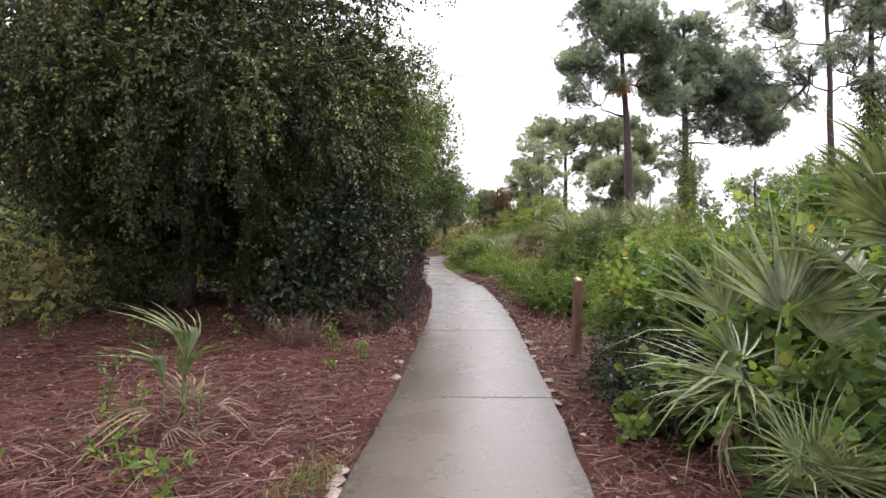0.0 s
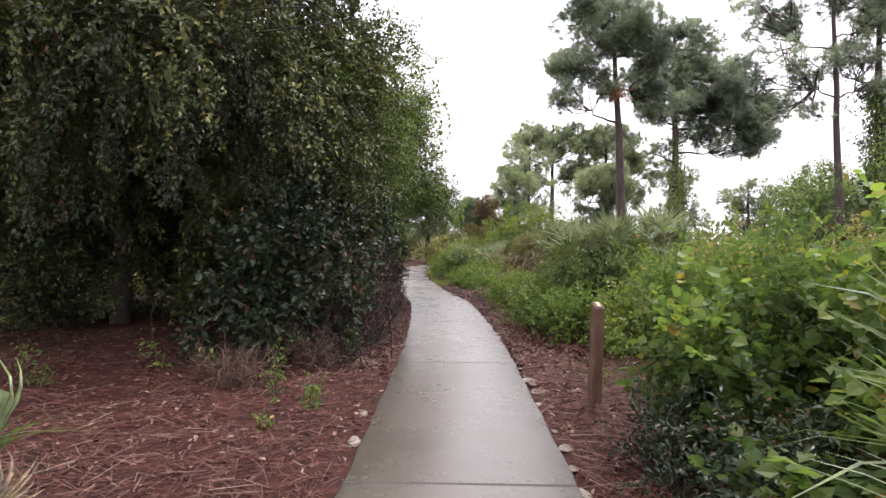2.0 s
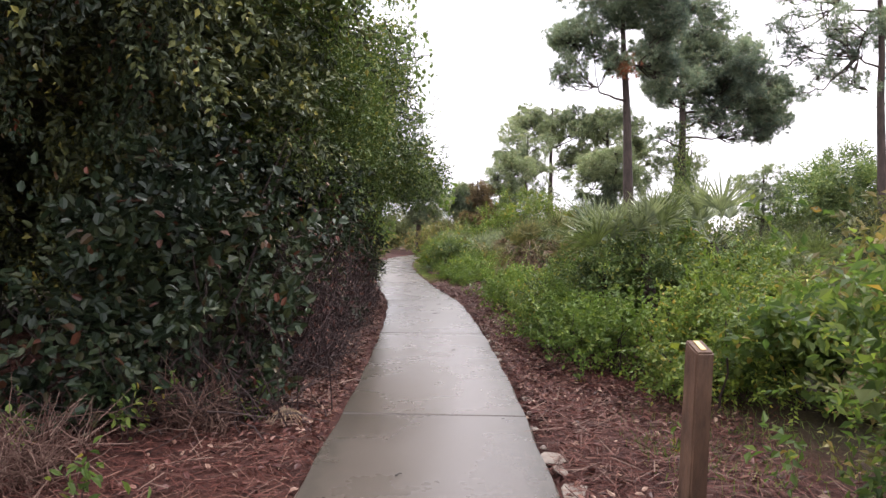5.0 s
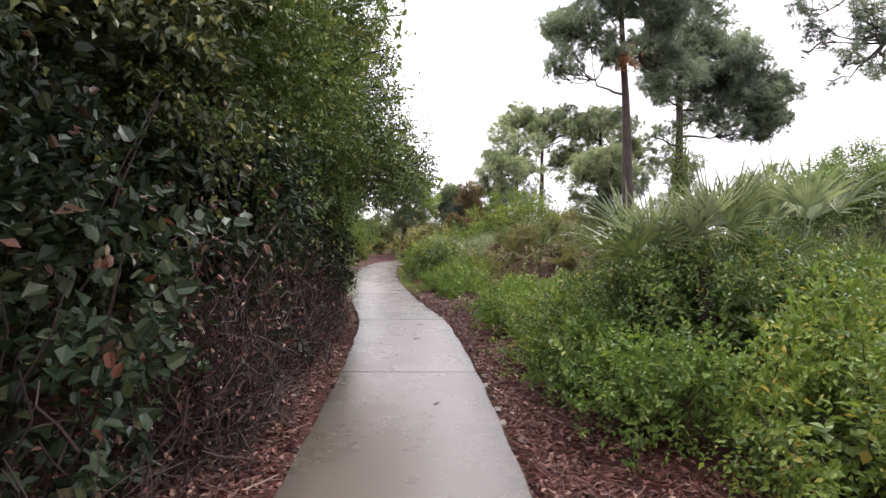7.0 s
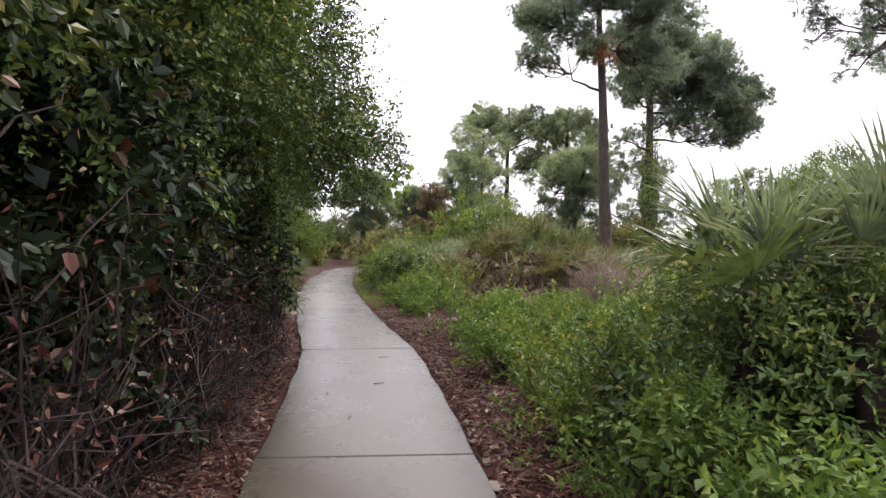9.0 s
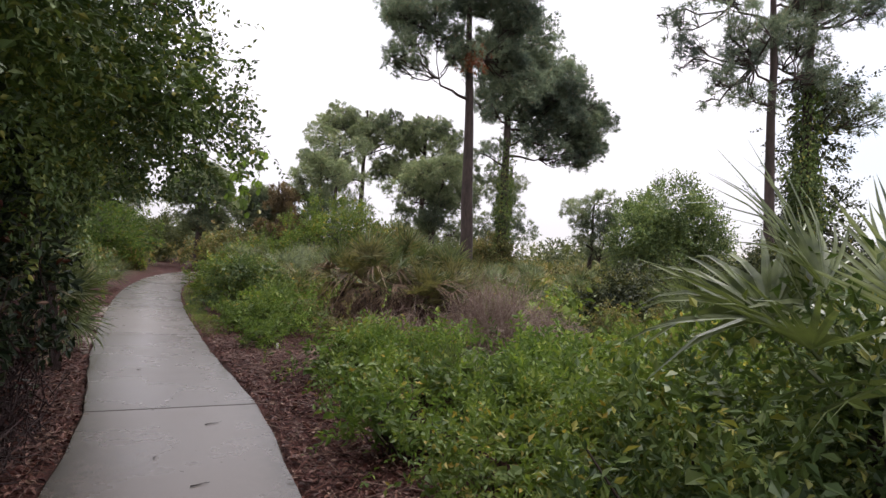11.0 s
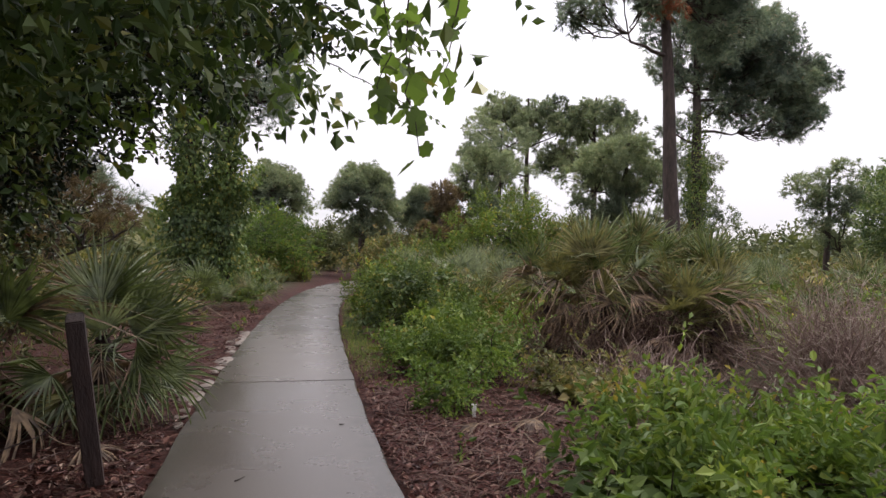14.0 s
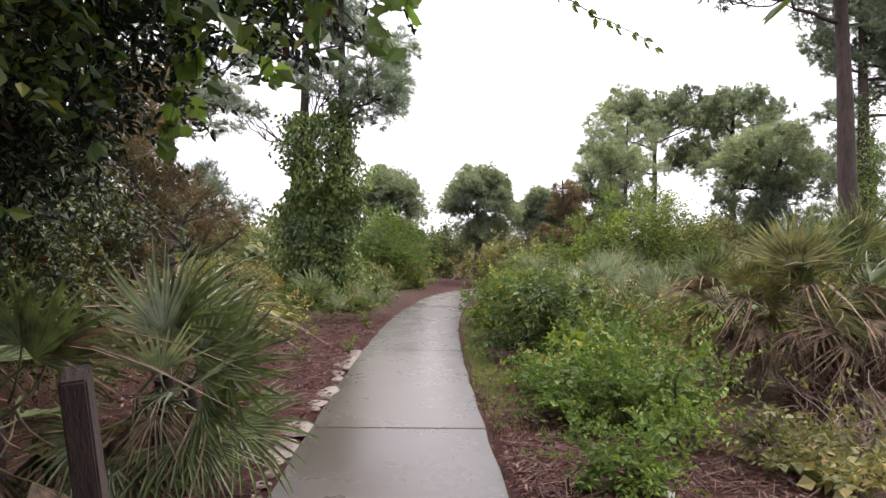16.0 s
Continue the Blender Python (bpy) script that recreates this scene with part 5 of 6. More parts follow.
# ---------- leafy trees across the scrub ----------
broadleaf_tree(18.6, 25.2, 4.0, 0.12, [(18.6, 25.2, 3.4, 1.1, 1.0, 2.2), (18.4, 25.2, 6.6, 1.1, 1.0, 2.0), (19.4, 25.4, 2.0, 1.4, 1.2, 1.6)], 1500, 0.12, LEAF_OAK, "dark tree smothered in vines", per=7, seed=47, core=1500, name="vine_covered_tree", hang=0.8)
broadleaf_tree(22.6, 36.4, 2.2, 0.2, [(22.6, 36.4, 4.2, 1.9, 1.8, 1.6), (21.3, 36.4, 3.1, 1.5, 1.4, 1.6), (24.0, 36.4, 3.2, 1.6, 1.5, 1.6), (22.7, 35.8, 2.5, 2.3, 1.6, 1.6)], 4200, 0.15, LEAF_SEAGRAPE, "round grey-green leafy tree standing alone in the scrub", per=7, seed=41, core=2600, droop=-0.1, name="round_leafy_tree")
broadleaf_tree(6.6, 41.0, 1.4, 0.1, [(6.4, 41, 2.6, 1.5, 1.2, 1.2), (5.0, 41, 1.9, 1.1, 1.0, 0.9), (7.8, 41, 1.9, 1.2, 1.0, 0.9)], 1500, 0.11, LEAF_SHRUB, "bushy green tree before the pines", per=7, seed=42, core=500, name="bushy_tree")
broadleaf_tree(-3.6, 41.0, 1.2, 0.1, [(-3.4, 41, 1.7, 1.2, 1.0, 0.9), (-2.2, 41, 1.3, 0.9, 0.8, 0.7), (-4.6, 41, 1.4, 1.0, 0.9, 0.8)], 1100, 0.11, LEAF_YELLOWGREEN, "bushy light green tree beside the far path", per=7, seed=43, core=400, name="bushy_tree")
broadleaf_tree(-10.5, 21.5, 2.4, 0.14, [(-10, 21.5, 3.6, 2.4, 2.0, 1.8), (-12.5, 22, 4.5, 2.4, 2.0, 2.0), (-8.5, 21.5, 2.0, 1.8, 1.5, 1.3)], 2200, 0.12, LEAF_OAK, "dark oak in the thicket", per=8, seed=44, core=900)
broadleaf_tree(-5.0, 23.0, 1.8, 0.06, [(-4.4, 23.0, 2.3, 1.2, 0.9, 1.2), (-5.2, 23.2, 3.4, 1.5, 0.9, 1.2), (-6.4, 22.4, 2.4, 1.5, 1.1, 1.7), (-3.5, 22.4, 1.2, 0.7, 0.6, 0.8), (-5.4, 22.2, 0.9, 1.4, 0.7, 0.8)], 3600, 0.07, LEAF_OAK, "dark twiggy scrub oak behind the palmettos", per=8, seed=46, core=2400, name="scrub_oak")
broadleaf_tree(-7.0, 24.5, 1.6, 0.1, [(-6.6, 24.5, 1.9, 1.8, 1.3, 1.3), (-8.6, 25, 2.4, 1.8, 1.4, 1.6)], 1500, 0.10, LEAF_OLIVE, "brownish green scrub tree in the thicket", per=8, seed=45, core=600, name="scrub_tree")

for i, (tx, ty, tr, th, mt, lb) in enumerate([(3.4, 40.5, 1.2, 1.4, LEAF_SHRUB, "bushy green tree before the pines"), (9.3, 42.5, 1.4, 2.6, LEAF_OLIVE, "olive green bushy tree under the pines"), (11.5, 47, 1.8, 3.2, LEAF_SHRUB, "bushy green tree before the pines"), (2.2, 44.5, 1.4, 1.7, LEAF_OLIVE, "olive green bushy tree under the pines"),
                                                     (8.4, 50, 2.0, 4.2, LEAF_FAR, "tall leafy tree under the pines"), (14.6, 50, 2.0, 3.4, LEAF_FAR, "tall leafy tree under the pines"), (5.2, 54, 2.0, 4.0, LEAF_FAR, "tall leafy tree under the pines"), (19, 50, 1.8, 2.8, LEAF_OLIVE, "olive green bushy tree under the pines"), (-2.2, 53, 1.6, 2.8, LEAF_FAR, "tall leafy tree under the pines"), (-7.5, 52, 2.0, 3.2, LEAF_FAR, "tall leafy tree under the pines")]):
    broadleaf_tree(tx, ty, th * 0.4, 0.1, [(tx, ty, th * 0.62, tr * 0.8, tr * 0.7, th * 0.36), (tx - tr * 0.7, ty, th * 0.42, tr * 0.6, tr * 0.6, th * 0.36), (tx + tr * 0.7, ty, th * 0.42, tr * 0.6, tr * 0.6, th * 0.38)], 1200, 0.15, mt, lb, per=7, seed=400 + i, core=500, name="bushy_tree", group="bushy trees under the pines")


# ---------- distant scrub ----------
def scrub_patch(name, label, boxes, count, leaf, mat, seed, spread_h=0.5, shape=LEAF_SMALL):
    """Brush that nobody could count: many low lumps of leaves over an area. boxes: x0, x1, y0, y1, lumps, radius, height."""
    rng = np.random.default_rng(seed)
    g = Geo()
    for x0, x1, y0, y1, lumps, r, h in boxes:
        bl = []
        for _ in range(lumps):
            x, y = rng.uniform(x0, x1) + rng.normal() * 0.9, rng.uniform(y0, y1) + rng.normal() * 0.9
            q, hh = r * rng.uniform(0.6, 1.4), h * rng.uniform(0.5, 1.3)
            if abs(x - path_x(y)) < q + HALF + 0.4 and y < 45:
                continue
            bl.append((x, y, hh * 0.45, q, q, hh * 0.55))
        pts, out = blob_points(rng, bl, count, 0.75)
        sprays(g, rng, pts, out, 6, leaf * 2.6, leaf, leaf * 0.6, shape, 0.0)
        q, o = blob_points(rng, [(*w[:3], w[3] * 0.75, w[4] * 0.75, w[5] * 0.8) for w in bl], count, 0.4)
        leaves(g, rng, q, rng.normal(size=q.shape), leaf * 2.6, leaf * 2.2, LEAF_SMALL, 0.6)
    me = g.mesh(name, mat)
    return tagged(new(name, me), label, "scrub", kind="stuff")


scrub_patch("green_undergrowth", "low mixed green undergrowth across the open scrub", [(5, 13, 1, 7, 34, 0.8, 0.8), (6, 13, 7, 20, 50, 0.7, 0.6), (7, 18, 19, 32, 80, 0.7, 0.7)], 3600, 0.12, LEAF_SHRUB, 201)
scrub_patch("far_undergrowth", "rough olive green scrub in the distance", [(2.5, 30, 27, 46, 150, 1.1, 0.75), (-14, -2.5, 34, 46, 50, 0.9, 0.6), (-20, 45, 45, 70, 160, 1.8, 1.1)], 4800, 0.18, LEAF_OLIVE, 202)
scrub_patch("far_thicket", "belt of green trees and bushes on the skyline", [(-45, 75, 72, 100, 120, 3.0, 3.4), (32, 90, 34, 75, 70, 2.6, 2.6), (-32, -12, 32, 56, 34, 2.4, 3.6)], 4000, 0.44, LEAF_FAR, 203)
scrub_patch("thicket_undergrowth", "brown and green brush in the shade of the thicket", [(-9, -4.2, 20.5, 30, 38, 0.7, 0.8), (-14, -8, 8, 20, 30, 0.9, 1.2)], 4500, 0.08, LEAF_OLIVE, 204)
scrub_patch("trackside_weeds", "light green weeds along the bend of the path", [(0.6, 3.5, 29, 42, 26, 0.6, 0.6), (-3.6, -2.0, 31, 44, 12, 0.5, 0.35), (2.2, 5, 24, 30, 16, 0.6, 0.6)], 1300, 0.09, LEAF_SHRUB, 205)


# ---------- litter ----------
def litter_spots(rng, boxes):
    """Random spots in strips given by their distance from the path's middle and their stretch along it."""
    p = []
    for a, b, y0, y1, n in boxes:
        y = rng.uniform(y0, y1, n)
        y = y + rng.normal(size=n) * 0.4
        off = rng.uniform(a, b, n)
        off = off * (1 + 0.16 * np.abs(rng.normal(size=n)) * np.clip(np.abs(off) - 1, 0, 1)) + 0.12 * np.sin(y * 2.1) * np.clip(np.abs(off) - 1, 0, 1)
        x = path_x(y) + off
        p.append(np.stack([x, y], 1))
    p = np.concatenate(p)
    return np.column_stack([p, ground_height(p[:, 0], p[:, 1])])


def fallen_needles(boxes, seed, mat=LITTER_NEEDLE, reach=(0.05, 0.11), wide=0.0022, lift=(0.008, 0.03), name="pine_straw", label="thick bed of fallen red-brown pine needles"):
    rng = np.random.default_rng(seed)
    p = litter_spots(rng, boxes)
    k = len(p)
    a = rng.uniform(0, 6.28, k)
    d = np.stack([np.cos(a), np.sin(a), rng.normal(size=k) * 0.16], 1)
    s = np.stack([-np.sin(a), np.cos(a), rng.normal(size=k) * 0.5], 1) * wide
    ln = rng.uniform(*reach, (k, 1))
    p[:, 2] += rng.uniform(*lift, k)
    bend = np.stack([-np.sin(a), np.cos(a), 0 * a], 1) * rng.normal(size=(k, 1)) * 0.02
    v = np.stack([p - d * ln - s, p - d * ln + s, p + d * ln + bend + s * 0.6, p + d * ln + bend - s * 0.6], 1)
    g = Geo().add(v.reshape(-1, 3), np.arange(k * 4).reshape(-1, 4))
    tagged(new(name, g.mesh(name, mat)), label, "pine straw", kind="stuff")


def fallen_leaves(boxes, seed):
    rng = np.random.default_rng(seed)
    p = litter_spots(rng, boxes)
    p[:, 2] += rng.uniform(0.006, 0.035, len(p))
    a = rng.uniform(0, 6.28, len(p))
    ax = np.stack([np.cos(a), np.sin(a), rng.normal(size=len(p)) * 0.3], 1)
    g = Geo()
    leaves(g, rng, p, ax, 0.06, 0.032, LEAF_LONG, 0.75)
    tagged(new("leaf_litter", g.mesh("leaf_litter", LITTER_LEAF)), "curled dead leaves scattered over the ground", "leaf litter", kind="stuff")


fallen_needles([(-6.5, -0.72, 1.8, 10.0, 40000), (-8.5, -1.2, 10.0, 13.0, 12000), (-9.0, -6.5, 4.0, 10.0, 8000), (0.74, 2.2, 1.8, 10.5, 12000), (0.74, 1.7, 10.5, 24, 7000), (-1.6, -0.74, 10.5, 21, 5000), (-3.2, -0.8, 21, 32, 9000), (0.8, 3.0, 19, 23, 7000)], 301)
fallen_needles([(-6.5, -0.8, 1.5, 10.0, 1700), (-3.0, -1.2, 1.5, 6.0, 1200), (0.8, 1.9, 2.0, 20, 1500), (0.9, 2.6, 18.5, 22.5, 1500), (-2.6, -0.85, 20, 27, 1300), (-1.5, -0.8, 9, 20, 900)], 303, LITTER_STRAW, (0.05, 0.16), 0.0032, (0.02, 0.075), "bleached_straw", "loose bleached straw and stalks over the pine needles")
fallen_leaves([(-7.5, -0.72, 2.2, 12.0, 5500), (0.74, 2.2, 2.2, 10.5, 1400), (0.72, 1.75, 9.5, 21, 7000), (-1.5, -0.72, 9.0, 20, 8000), (-2.5, -0.8, 20, 30, 1500), (0.8, 2.5, 19.5, 24, 1200)], 302)


# ---------- small things ----------
def hanging_vine(x, y, z, drop, count, leaf, label, seed, sway=0.06, mat=None, shape=LEAF_GRAPE):
    """A thin stem that hangs down, with leaves on short stalks."""
    rng = np.random.default_rng(seed)
    ob = thing("hanging_vine", x, y, z, label, "vine", "hanging vines")
    g = Geo()
    line = wander(rng, (0, 0, 0), (rng.normal() * 0.1, rng.normal() * 0.08, -drop), 10, sway * 0.3)
    tube(g, line, np.linspace(0.004, 0.0015, 10), 4)
    part("stem", g, TWIG, ob)
    s = np.linspace(0.05, 1, count) * 9
    for k in s:
        i = min(8, int(k))
        p = line[i] * (1 - (k - i)) + line[i + 1] * (k - i)
        q = Geo()
        leaves(q, rng, p[None] + rng.normal(size=(1, 3)) * 0.02, np.array([[rng.normal() * 0.7, rng.normal() * 0.5, -0.8]]), leaf, leaf * 0.95, shape, 0.1)
        part("leaf", q, mat or LEAF_YELLOWGREEN, ob)
    return ob


for i, (vx, vy, vz, dr, n, lf) in enumerate([(0.84, 17.78, 2.62, 0.78, 13, 0.085), (0.94, 17.92, 2.62, 0.52, 9, 0.08), (1.06, 17.9, 2.6, 0.42, 7, 0.085), (0.74, 18.0, 2.64, 0.6, 11, 0.08), (0.2, 19.4, 2.85, 0.36, 9, 0.085), (0.0, 19.5, 2.85, 0.5, 12, 0.085), (-0.2, 19.35, 2.85, 0.42, 11, 0.085), (-0.4, 19.6, 2.85, 0.55, 13, 0.085), (-0.6, 19.4, 2.85, 0.6, 14, 0.085), (-0.85, 19.6, 2.9, 0.75, 16, 0.085), (-1.1, 19.5, 2.9, 0.95, 18, 0.085), (-1.35, 19.6, 2.9, 0.8, 15, 0.085), (-0.95, 19.9, 2.9, 0.85, 16, 0.085)]):
    hanging_vine(vx, vy, vz, dr, n, lf, "hanging grape vine with toothed light green leaves", 500 + i)
for i, (vx, vy, vz, dr, n) in enumerate([(0.22, 11.7, 4.3, 1.3, 22), (0.35, 11.9, 4.0, 0.8, 14), (0.12, 11.6, 4.2, 0.7, 12), (0.3, 14.2, 4.2, 0.7, 12), (0.6, 17.4, 3.0, 0.5, 9)]):
    hanging_vine(vx, vy, vz, dr, n, 0.065, "thin vine with round leaves that dangles over the path", 520 + i, mat=LEAF_OAK_LIGHT)


def garland(x, y, z, drop, width, count, leaf, mat, label, seed):
    """A curtain of small leaves along a few stems that hang down the side of a tree."""
    rng = np.random.default_rng(seed)
    ob = thing("vine_garland", x, y, z, label, "vine", "vine garlands on the oak")
    stems, lf = Geo(), Geo()
    for _ in range(4):
        a = np.array([rng.normal() * width * 0.5, rng.normal() * width * 0.4, 0.1])
        line = wander(rng, a, a + np.array([rng.normal() * width * 0.4, -rng.uniform(0, 0.3), -drop * rng.uniform(0.55, 1.0)]), 10, 0.03)
        tube(stems, line, np.linspace(0.006, 0.002, 10), 4)
        k = rng.uniform(0, 8.99, count)
        i = k.astype(int)
        p = line[i] + (line[i + 1] - line[i]) * (k - i)[:, None] + rng.normal(size=(count, 3)) * np.array([0.07, 0.06, 0.05])
        leaves(lf, rng, p, rng.normal(size=(count, 3)) * 0.55 + np.array([0, -0.3, -0.75]), leaf, leaf * 0.6, LEAF_LONG, 0.35)
    part("stem", stems, TWIG, ob)
    tagged(part("foliage", lf, mat, ob), kind="stuff")
    return ob


hang = np.random.default_rng(92)
# Two in three take the darkest leaf colour, as painted shade under the crown.
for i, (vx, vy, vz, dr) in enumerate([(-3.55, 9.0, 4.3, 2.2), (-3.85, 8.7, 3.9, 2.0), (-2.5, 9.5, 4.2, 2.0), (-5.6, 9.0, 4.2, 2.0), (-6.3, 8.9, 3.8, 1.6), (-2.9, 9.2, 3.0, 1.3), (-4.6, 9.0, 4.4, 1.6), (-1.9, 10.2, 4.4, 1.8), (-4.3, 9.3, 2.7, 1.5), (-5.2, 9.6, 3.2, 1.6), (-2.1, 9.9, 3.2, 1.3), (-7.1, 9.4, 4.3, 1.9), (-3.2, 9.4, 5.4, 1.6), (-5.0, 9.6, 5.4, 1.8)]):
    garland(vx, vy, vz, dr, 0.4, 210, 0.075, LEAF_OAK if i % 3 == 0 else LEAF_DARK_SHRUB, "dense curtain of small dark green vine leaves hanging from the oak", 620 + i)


def arching_branch(pts, leaf, label, seed, mat):
    """A slim overhead branch with pairs of leaves."""
    rng = np.random.default_rng(seed)
    p0 = np.array(pts[0], float)
    ob = thing("overhanging_branch", *p0, label, "branch")
    line = np.array(pts, float) - p0
    s = np.linspace(0, len(line) - 1, 24)
    fine = np.stack([np.interp(s, np.arange(len(line)), line[:, k]) for k in range(3)], 1) + rng.normal(size=(24, 3)) * 0.008
    g = Geo()
    tube(g, fine, np.linspace(0.006, 0.0015, 24), 4)
    part("stem", g, TWIG, ob)
    for k in range(2, 24):
        for sg in (-1, 1):
            q = Geo()
            leaves(q, rng, fine[k:k + 1], np.array([[0.5 + rng.normal() * 0.2, sg * 0.6, -0.55]]), leaf, leaf * 0.5, LEAF_LONG, 0.4)
            part("leaf", q, mat, ob)
    return ob


arching_branch([(-0.3, 18.6, 2.9), (0.3, 18.45, 2.75), (0.7, 18.4, 2.6), (1.05, 18.35, 2.45)], 0.045, "slim leafy oak branch that reaches out over the path", 540, LEAF_OAK_LIGHT)
arching_branch([(-0.4, 19.0, 2.9), (0.25, 19.2, 2.75), (0.8, 19.3, 2.5), (1.15, 19.4, 2.35)], 0.045, "slim leafy oak branch that reaches out over the path", 541, LEAF_OAK_LIGHT)


def seedling(x, y, h, n, leaf, mat, label, seed, shape=LEAF_LONG):
    rng = np.random.default_rng(seed)
    ob = thing("seedling", x, y, 0, label, "small plant", "small plants in the pine straw")
    stem, lf = Geo(), Geo()
    for _ in range(3):
        e = np.array([rng.normal() * h * 0.35, rng.normal() * h * 0.35, h * rng.uniform(0.7, 1.1)])
        line = wander(rng, (0, 0, -0.03), e, 6, 0.015)
        tube(stem, line, np.linspace(0.005, 0.002, 6), 4)
        k = rng.integers(1, 6, n)
        leaves(lf, rng, line[k] + rng.normal(size=(n, 3)) * 0.03, rng.normal(size=(n, 3)) + np.array([0, 0, 0.3]), leaf, leaf * 0.5, shape, 0.6)
    part("stem", stem, TWIG, ob)
    tagged(part("foliage", lf, mat, ob), kind="stuff")
    return ob


SEEDLINGS = [(-2.9, 4.9, 0.5, 16, 0.07, 1), (-2.55, 4.7, 0.35, 16, 0.06, 0), (-2.4, 4.3, 0.3, 12, 0.06, 0), (-1.9, 3.5, 0.3, 14, 0.08, 0), (-1.6, 3.2, 0.28, 10, 0.09, 0), (-2.75, 3.2, 0.3, 8, 0.08, 1), (-2.3, 3.9, 0.22, 10, 0.06, 0), (-1.45, 7.7, 0.32, 14, 0.07, 1), (-1.0, 7.2, 0.3, 14, 0.08, 1), (-1.3, 6.6, 0.22, 9, 0.06, 0),
             (-2.3, 8.6, 0.35, 16, 0.07, 0), (-3.0, 8.8, 0.4, 16, 0.07, 0), (-1.7, 8.7, 0.4, 20, 0.07, 0), (-3.9, 7.9, 0.35, 18, 0.07, 1), (-4.6, 8.6, 0.4, 18, 0.06, 0), (-5.6, 8.4, 0.6, 26, 0.07, 0), (-5.9, 6.9, 0.4, 18, 0.07, 0), (2.1, 8.6, 0.18, 8, 0.06, 0), (-1.0, 9.3, 0.3, 16, 0.08, 1), (1.35, 19.6, 0.15, 8, 0.06, 1),
             (-1.5, 26.0, 0.25, 12, 0.07, 0), (-2.0, 25.1, 0.25, 12, 0.07, 0), (-1.8, 29.0, 0.3, 14, 0.08, 0), (-2.8, 26.6, 0.3, 14, 0.08, 0), (1.95, 10.6, 0.3, 14, 0.06, 1), (1.7, 14.0, 0.25, 12, 0.06, 0), (1.5, 18.6, 0.22, 12, 0.06, 0)]
for i, (sx, sy, sh, n, lf, yl) in enumerate(SEEDLINGS):
    seedling(sx, sy, sh, n, lf, LEAF_YELLOWGREEN if yl else LEAF_SHRUB, "yellowish green seedling in the pine straw" if yl else "small green seedling in the pine straw", 560 + i)


def grass_patch(boxes, h, seed, name, label):
    rng = np.random.default_rng(seed)
    p = litter_spots(rng, boxes)
    k = len(p)
    d = unit(rng.normal(size=(k, 3)) * 0.6 + np.array([0, 0, 1]))
    s = unit(np.cross(d, rng.normal(size=(k, 3)))) * 0.004
    ln = h * rng.uniform(0.5, 1.3, (k, 1))
    v = np.stack([p - s, p + s, p + d * ln], 1)
    g = Geo().add(v.reshape(-1, 3), np.arange(k * 3).reshape(-1, 3))
    tagged(new(name, g.mesh(name, GRASS)), label, "grass", kind="stuff")


grass_patch([(-1.15, -0.78, 3.0, 3.5, 700), (0.78, 1.15, 22.5, 27.5, 2600), (0.8, 1.3, 27.5, 33, 1500), (1.4, 2.6, 8.0, 9.2, 900), (2.0, 3.0, 3.4, 4.2, 250)], 0.09, 601, "grass", "thin green grass along the path's border")
grass_patch([(6.5, 9.0, 16.0, 18.5, 700), (1.8, 3.2, 24.5, 28.0, 900), (-4.5, -2.2, 23, 34, 1400), (2.6, 14, 28, 36, 3500)], 0.4, 602, "tall_grass", "tall dry yellow-green grass among the scrub")


def fallen_frond(x, y, turn, size, label="dead palmetto frond lying flat on the ground"):
    ob = part("fallen_frond", FRONDS["dead"][int(abs(x * 10)) % 4], None, None)
    ob.matrix_world = pose(x, y, 0.16 * size + 0.03, -8, 0, turn) @ Matrix.Diagonal((size, size, size * 0.6, 1))
    tagged(ob, label, "dead frond", "fallen fronds")


for fx, fy, ft, fs in [(-0.85, 9.6, 200, 0.6), (-1.0, 9.9, 160, 0.55), (-1.35, 19.0, 120, 0.75), (-1.8, 19.3, 210, 0.8), (-2.2, 18.9, 60, 0.8), (-1.5, 19.9, 250, 0.7), (1.9, 20.2, 80, 0.7), (2.3, 20.6, 140, 0.7), (-0.75, 13.2, 170, 0.5), (1.9, 19.9, 200, 0.6)]:
    fallen_frond(fx, fy, ft, fs)


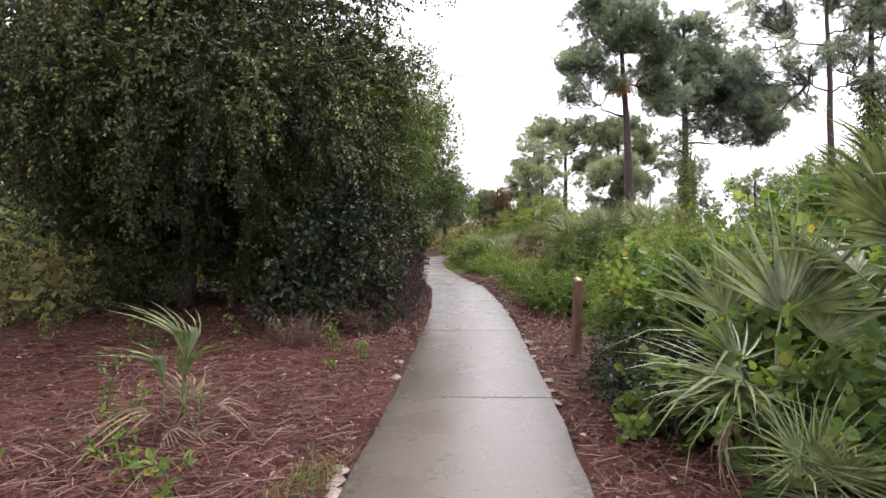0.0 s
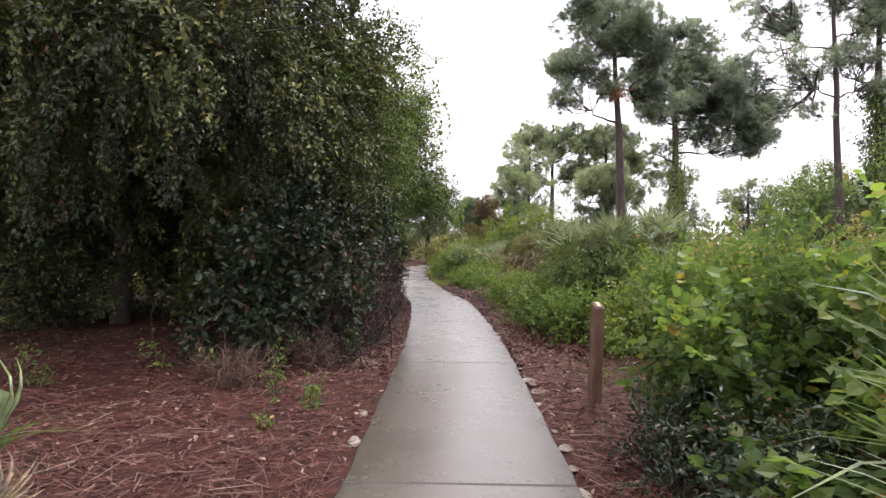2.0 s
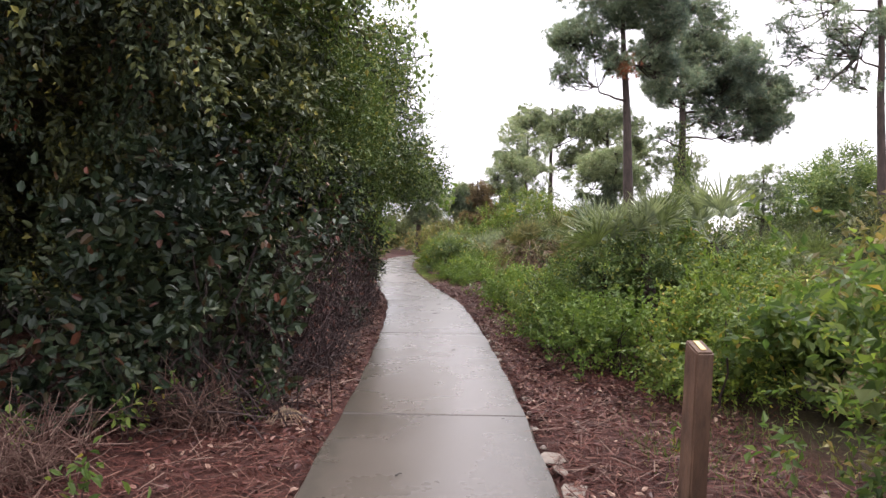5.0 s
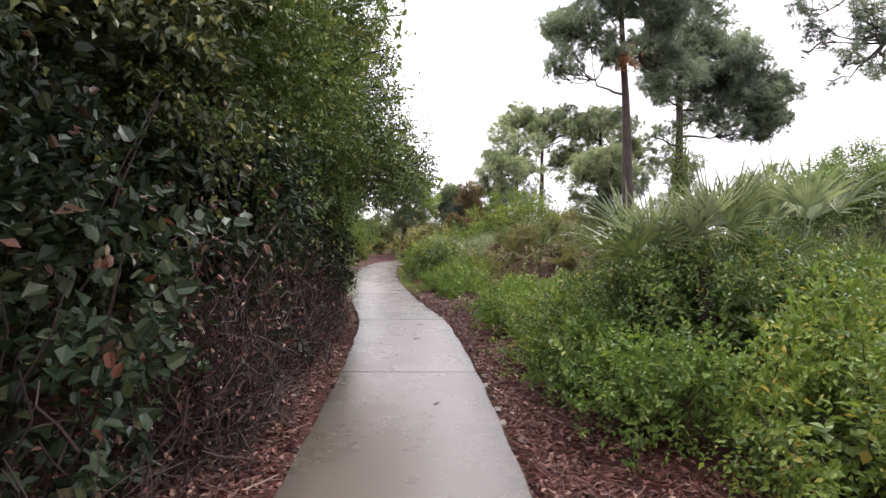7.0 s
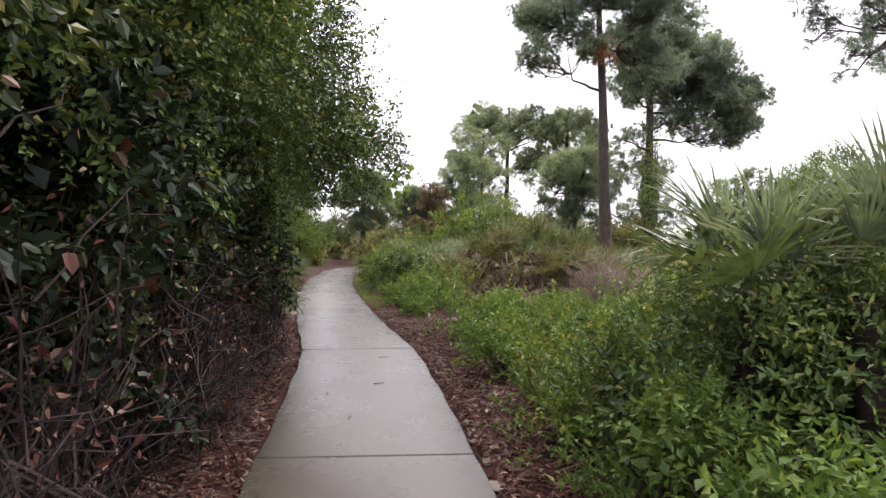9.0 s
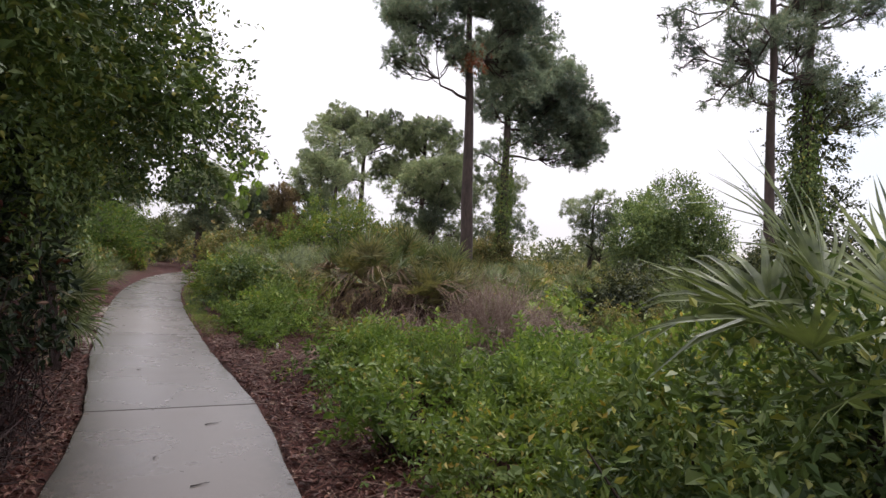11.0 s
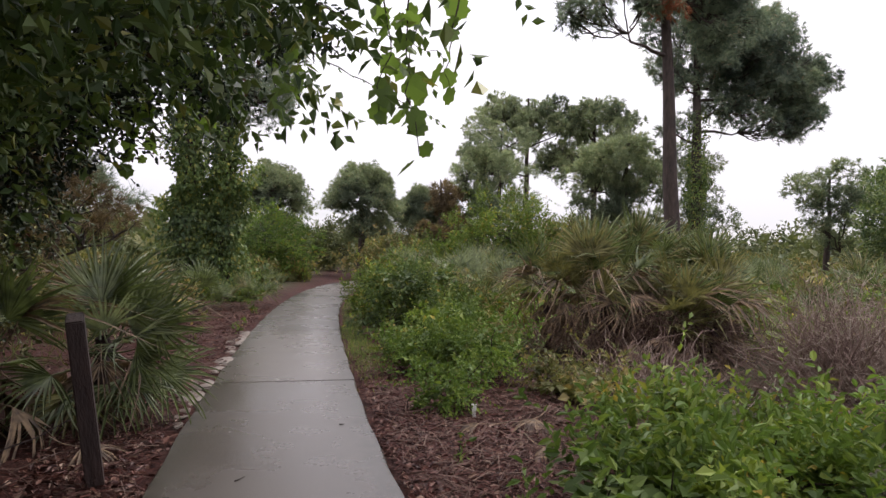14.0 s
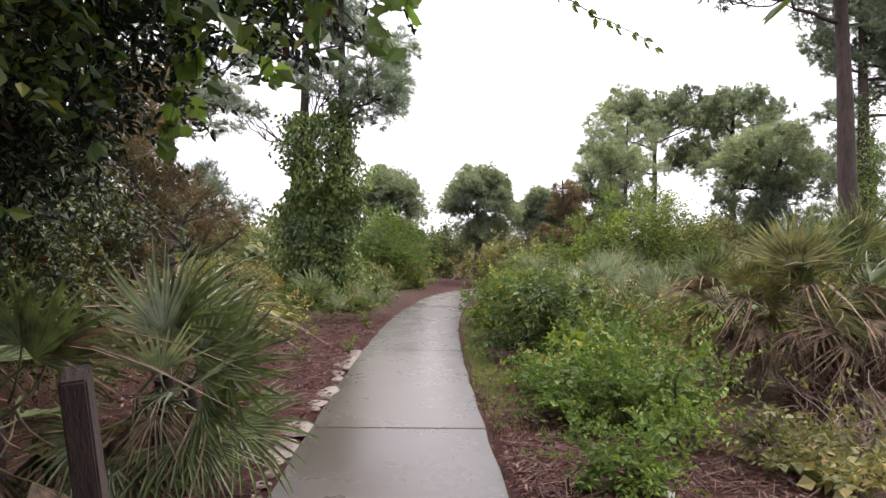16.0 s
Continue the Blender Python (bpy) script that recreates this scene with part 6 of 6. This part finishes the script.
def marker_stake(x, y):
    ob = thing("marker_stake", x, y, 0, "small white plastic marker stake in the ground", "stake")
    bm = bmesh.new()
    bmesh.ops.create_cube(bm, size=1)
    for v in bm.verts:
        k = 1.25 if v.co.z > 0 else 0.8
        v.co = Vector((v.co.x * 0.035 * k, v.co.y * 0.02 * k, 0.12 if v.co.z > 0 else -0.05))
    bmesh.ops.bevel(bm, geom=bm.edges[:], offset=0.003, segments=1, affect="EDGES")
    part("body", bm, WHITE_PLASTIC, ob)


marker_stake(1.66, 20.78)


def orange_blossom(x, y, z):
    """A small head of orange leaves on a stalk above the palmettos."""
    rng = np.random.default_rng(8)
    ob = thing("orange_leaved_plant", x, y, 0, "plant with a tuft of bright orange leaves beside palmettos", "plant")
    g = Geo()
    tube(g, wander(rng, (0, 0, -0.05), (0, 0, z), 6, 0.02), np.linspace(0.008, 0.004, 6), 5)
    part("stem", g, TWIG, ob)
    g = Geo()
    leaves(g, rng, np.array([0, 0, z]) + rng.normal(size=(60, 3)) * np.array([0.09, 0.07, 0.07]), rng.normal(size=(60, 3)), 0.08, 0.05, LEAF_SMALL, 0.4)
    tagged(part("foliage", g, ORANGE_LEAF, ob), kind="stuff")


orange_blossom(5.62, 24.6, 1.14)

# twigs and leaves dropped on the slabs
for i, (tx, ty, tl, ta) in enumerate([(0.62, 15.6, 0.12, 20), (0.35, 14.4, 0.06, 70), (0.7, 17.0, 0.1, 10), (0.1, 15.2, 0.05, 120), (0.75, 12.2, 0.06, 45), (0.3, 16.2, 0.05, 80), (0.2, 8.2, 0.05, 30), (-0.1, 19.4, 0.07, 60), (0.5, 20.6, 0.05, 15)]):
    g = Geo()
    rr = np.random.default_rng(700 + i)
    tl *= 0.55
    tube(g, wander(rr, (-tl, 0, 0.006), (tl, 0, 0.006), 5, 0.006) * np.array([1, 1, 0]) + np.array([0, 0, 0.006]), np.linspace(0.005, 0.002, 5), 5)
    t_ob = new("twig", g.mesh("twig", BARK_DARK, True))
    t_ob.matrix_world = pose(tx, ty, 0, 0, 0, ta)
    tagged(t_ob, "small dark broken twig lying on the concrete", "twig", "twigs on the path")
